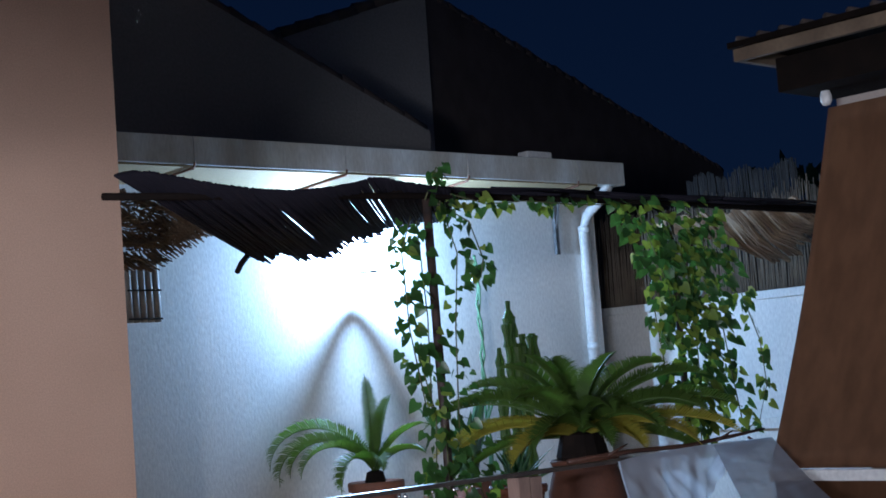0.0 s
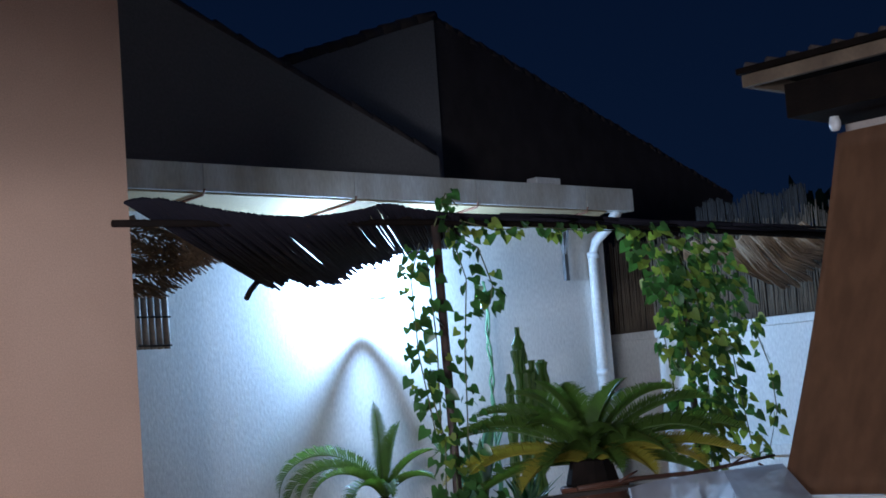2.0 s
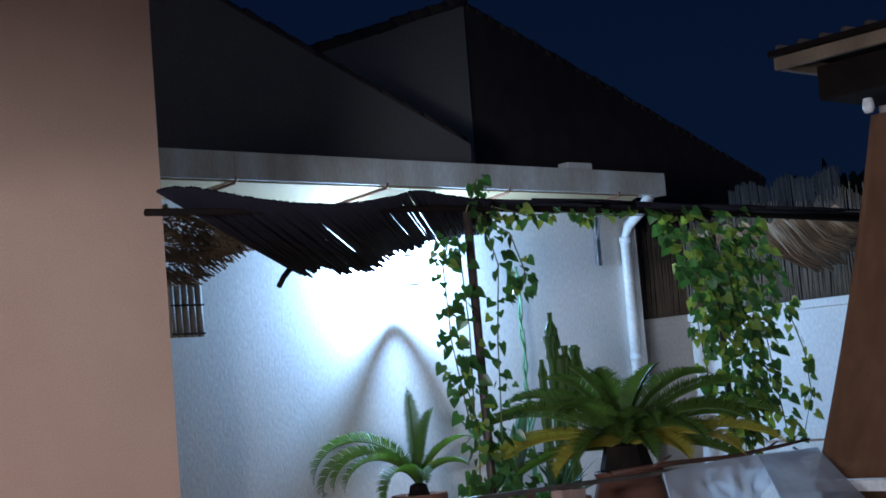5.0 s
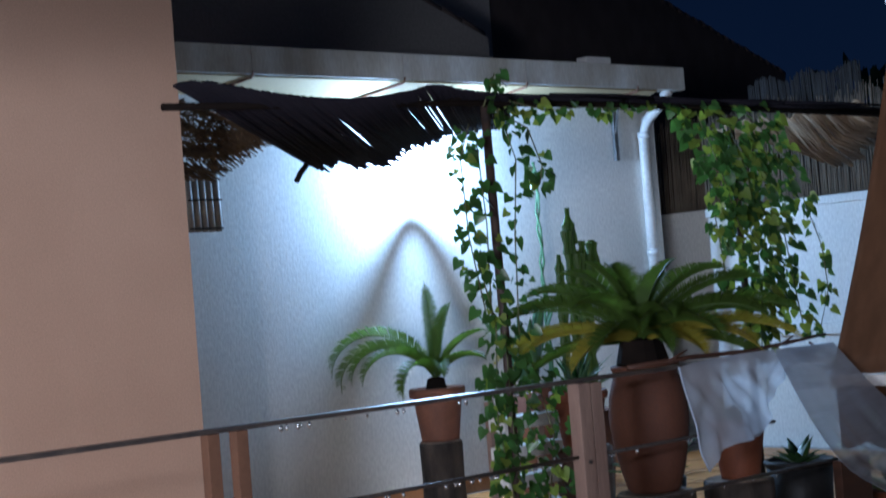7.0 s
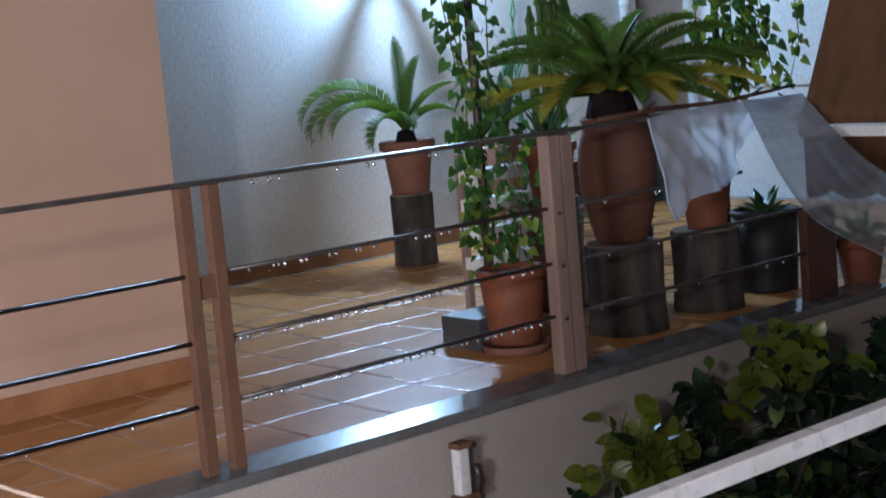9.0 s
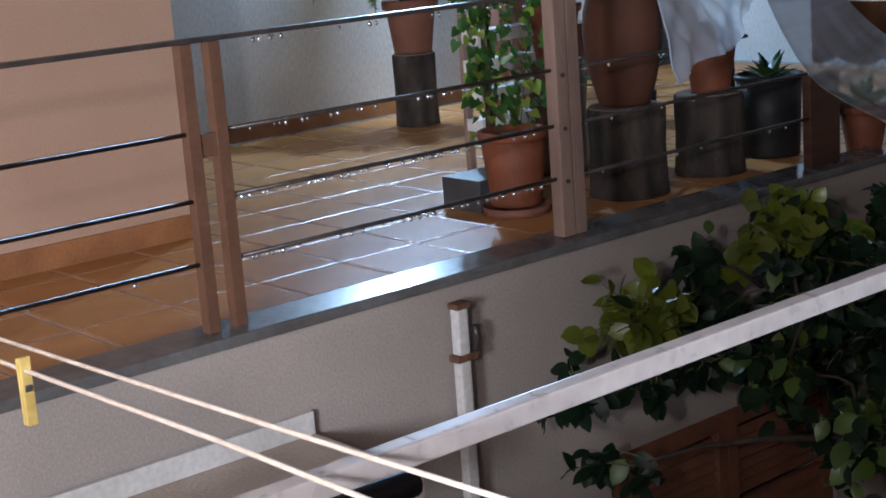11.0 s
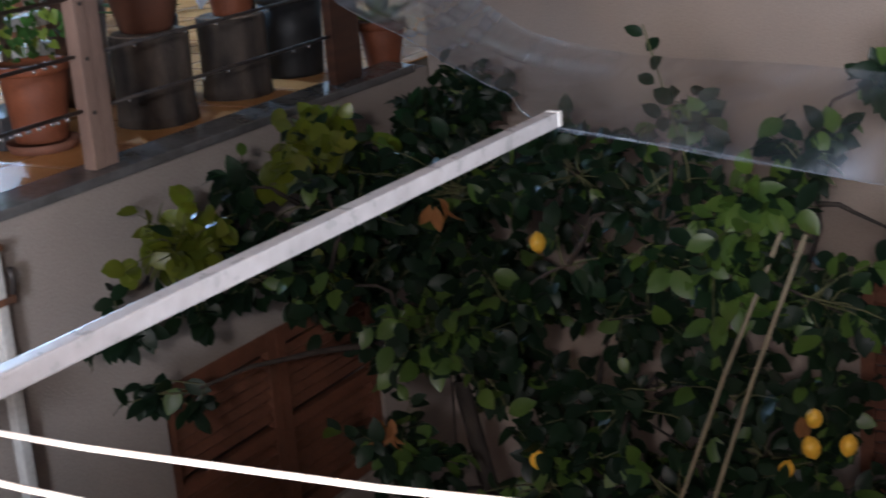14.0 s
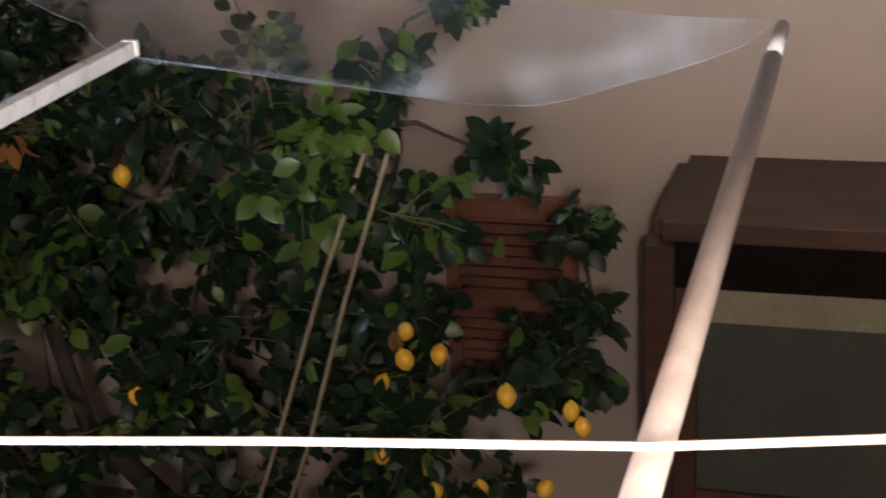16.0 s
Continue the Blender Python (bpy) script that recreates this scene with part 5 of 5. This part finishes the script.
def ivy(at, label, strands, seed):
    """strands: (points, leaves, spread, share of pale leaves)."""
    ob = thing("ivy", at, label, "ivy")
    r, at = random.Random(seed), Vector(at)
    for pts, count, spread, share in strands:
        pts = [Vector(p) - at for p in pts]
        bm = bmesh.new()
        tube(bm, [p + Vector((r.uniform(-0.01, 0.01), r.uniform(-0.01, 0.01), 0)) for p in pts], 0.0035, 5)
        part("stem", bm, TWIG, ob, "", True)
        for _ in range(int(count * (1.3 if at.x > 6 else 1.4))):
            f = r.uniform(0, len(pts) - 1.001)
            i = int(f)
            p = pts[i].lerp(pts[i + 1], f - i)
            d = rand_dir(r)
            p = p + Vector((d.x * spread, d.y * min(spread, 0.10), d.z * spread * 0.6))
            way = Vector((d.x * 0.8, d.y * 0.6 - 0.25, -0.75 + 0.5 * d.z))
            up = Vector((r.uniform(-0.7, 0.3), -0.9, 0.45)) + rand_dir(r) * 0.55
            o = new("leaf", IVYP_ME if r.random() < share else IVY_ME)
            o.parent = ob
            t = aim(way, up)
            s = r.uniform(0.6, 1.1) if at.x > 6 else r.uniform(0.45, 0.98)
            o.matrix_local = Matrix.Translation(p) @ Matrix(t.T.tolist()).to_4x4() @ Matrix.Scale(s, 4)
    return ob


ivy((4.79, 5.24, 0.36), "climbing ivy on a pergola pole, some leaves yellow", [
    ([(4.78, 5.24, 0.36), (4.78, 5.26, 0.80), (4.76, 5.25, 1.25)], 94, 0.13, 0.21),
    ([(4.90, 5.22, 0.38), (4.98, 5.22, 0.75), (4.88, 5.24, 1.15)], 59, 0.12, 0.24),
    ([(4.72, 5.22, 0.40), (4.66, 5.24, 0.85), (4.70, 5.24, 1.30), (4.62, 5.26, 1.62)], 54, 0.08, 0.17),
    ([(4.62, 5.24, 1.35), (4.56, 5.24, 1.70), (4.56, 5.25, 2.05), (4.64, 5.27, 2.22)], 35, 0.06, 0.17),
    ([(4.70, 5.26, 1.30), (4.70, 5.25, 1.75), (4.68, 5.26, 2.20)], 24, 0.05, 0.21),
    ([(4.84, 5.24, 1.20), (4.88, 5.25, 1.70), (4.92, 5.25, 2.05), (4.86, 5.27, 2.30)], 37, 0.06, 0.14),
    ([(4.80, 5.24, 2.28), (5.00, 5.24, 2.20), (5.06, 5.24, 2.02), (5.05, 5.24, 1.93)], 29, 0.06, 0.14),
    ([(4.75, 5.26, 2.30), (4.83, 5.26, 2.46), (4.90, 5.27, 2.40)], 12, 0.04, 0.07),
    ([(4.90, 5.26, 2.33), (5.15, 5.26, 2.29), (5.40, 5.26, 2.31), (5.75, 5.26, 2.30), (6.15, 5.26, 2.31)], 35, 0.05, 0.28),
], 51)
ivy((6.57, 5.24, 0.9), "dense hanging curtain of ivy with bright yellow-green leaves", [
    ([(6.20, 5.24, 2.30), (6.35, 5.22, 2.0), (6.48, 5.22, 1.65)], 109, 0.13, 0.41),
    ([(6.45, 5.24, 2.30), (6.55, 5.20, 1.95), (6.60, 5.22, 1.55), (6.62, 5.22, 1.10)], 182, 0.14, 0.48),
    ([(6.75, 5.24, 2.30), (6.78, 5.22, 1.95), (6.74, 5.22, 1.60), (6.70, 5.22, 1.15)], 145, 0.12, 0.41),
    ([(6.82, 5.24, 2.20), (6.98, 5.22, 1.9), (7.02, 5.22, 1.75)], 28, 0.08, 0.29),
    ([(6.66, 5.24, 1.4), (6.60, 5.22, 1.15), (6.57, 5.22, 0.95)], 43, 0.09, 0.50),
    ([(6.85, 5.24, 1.7), (6.90, 5.22, 1.35), (6.96, 5.22, 1.10)], 28, 0.07, 0.36),
    ([(7.05, 5.22, 1.82), (7.18, 5.22, 1.55), (7.22, 5.22, 1.30), (7.12, 5.22, 1.10), (6.98, 5.22, 1.06)], 22, 0.04, 0.24),
    ([(6.30, 5.24, 1.75), (6.33, 5.22, 1.5), (6.35, 5.22, 1.28)], 21, 0.05, 0.36),
], 52)

# far dark hedge against the sky
hedge = []
for _ in range(2600):
    y = rng.uniform(7.5, 13.5)
    top = 3.7 + 0.25 * noise.noise(Vector((y * 0.9, 3, 0))) + 0.12 * noise.noise(Vector((y * 3.1, 1, 0)))
    hedge.append(((16 + rng.uniform(-0.5, 0.5), y, rng.uniform(2.0, top)), rand_dir(rng), rand_dir(rng), rng.uniform(1.2, 2.4)))
hedge_ob = thing("hedge", (16, 10.5, GROUND), "dark leafy hedge far behind the boundary wall", "hedge", "", "stuff")
bm = bmesh.new()
for y in (8, 9.2, 10.5, 11.6, 13):
    tube(bm, [(16, y, GROUND), (16.05, y + 0.1, 1.0), (16, y, 3.3)], [0.1, 0.08, 0.03], 7)
bm.transform(Matrix.Translation((-16, -10.5, -GROUND)))
part("stems", bm, BARK, hedge_ob)["kind"] = "stuff"
hc = leaf_cloud("crown", [(Vector(p) - Vector((16, 10.5, GROUND)), w, u, s) for p, w, u, s in hedge], leaf_points(0.12, 0.07), LEAF, hedge_ob)

# ---- terrace floor tiles ----
floor = tagged(new("floor"), "wet terracotta-coloured square floor tiles with pale joints", "", "", "structure")
TS, GAP = 0.412, 0.007


def tile_bm():
    """A square tile whose edges fall away gently on all four sides."""
    w = TS - GAP
    bm = bmesh.new()
    rings = [[bm.verts.new((x, y, z)) for x, y in ((i, i), (w - i, i), (w - i, w - i), (i, w - i))] for i, z in ((0.0, -0.012), (0.0, -0.0032), (0.013, 0.0))]
    for a, b in zip(rings, rings[1:]):
        for k in range(4):
            f = bm.faces.new((a[k], a[(k + 1) % 4], b[(k + 1) % 4], b[k]))
            f.material_index = 1
    bm.faces.new(rings[-1])
    return bm


tile_me = mesh_of("tile", tile_bm(), (TILE, TILEEDGE))
rng = random.Random(77)
rest = bmesh.new()
count = 0
for i in range(-13, 19):
    for j in range(0, 18):
        x, y = 4.10 + TS * i, 4.648 + TS * j
        if x > 9.95 - TS or y > 12.0 - TS or (x + TS < 3.6 and y > 6.1):
            continue
        if y + TS > 8.43 and x < 9.5:
            continue
        dz = rng.uniform(-0.0012, 0.0012)
        if -1.0 <= x < 9.4 and y < 8.4 and count < 300:
            o = new("tile", tile_me)
            o.parent = floor
            o.location = (x, y, dz)
            o.rotation_euler = (rng.uniform(-0.004, 0.004), rng.uniform(-0.004, 0.004), 0)
            count += 1
        else:
            box(rest, (x, y, -0.012), (x + TS - GAP, y + TS - GAP, dz))
cut_me = mesh_of("cut_tile", boxed((0, 0, -0.012), (TS - GAP, 0.093, 0.0), 0.003), TILE)
for i in range(-8, 15):
    o = new("cut_tile", cut_me)
    o.parent, o.location = floor, (4.10 + TS * i, 4.548, rng.uniform(-0.001, 0.001))
ob = part("tiles", rest, TILE, floor)
ob["kind"] = "stuff"
# thin rain water lying along the joints near the edge
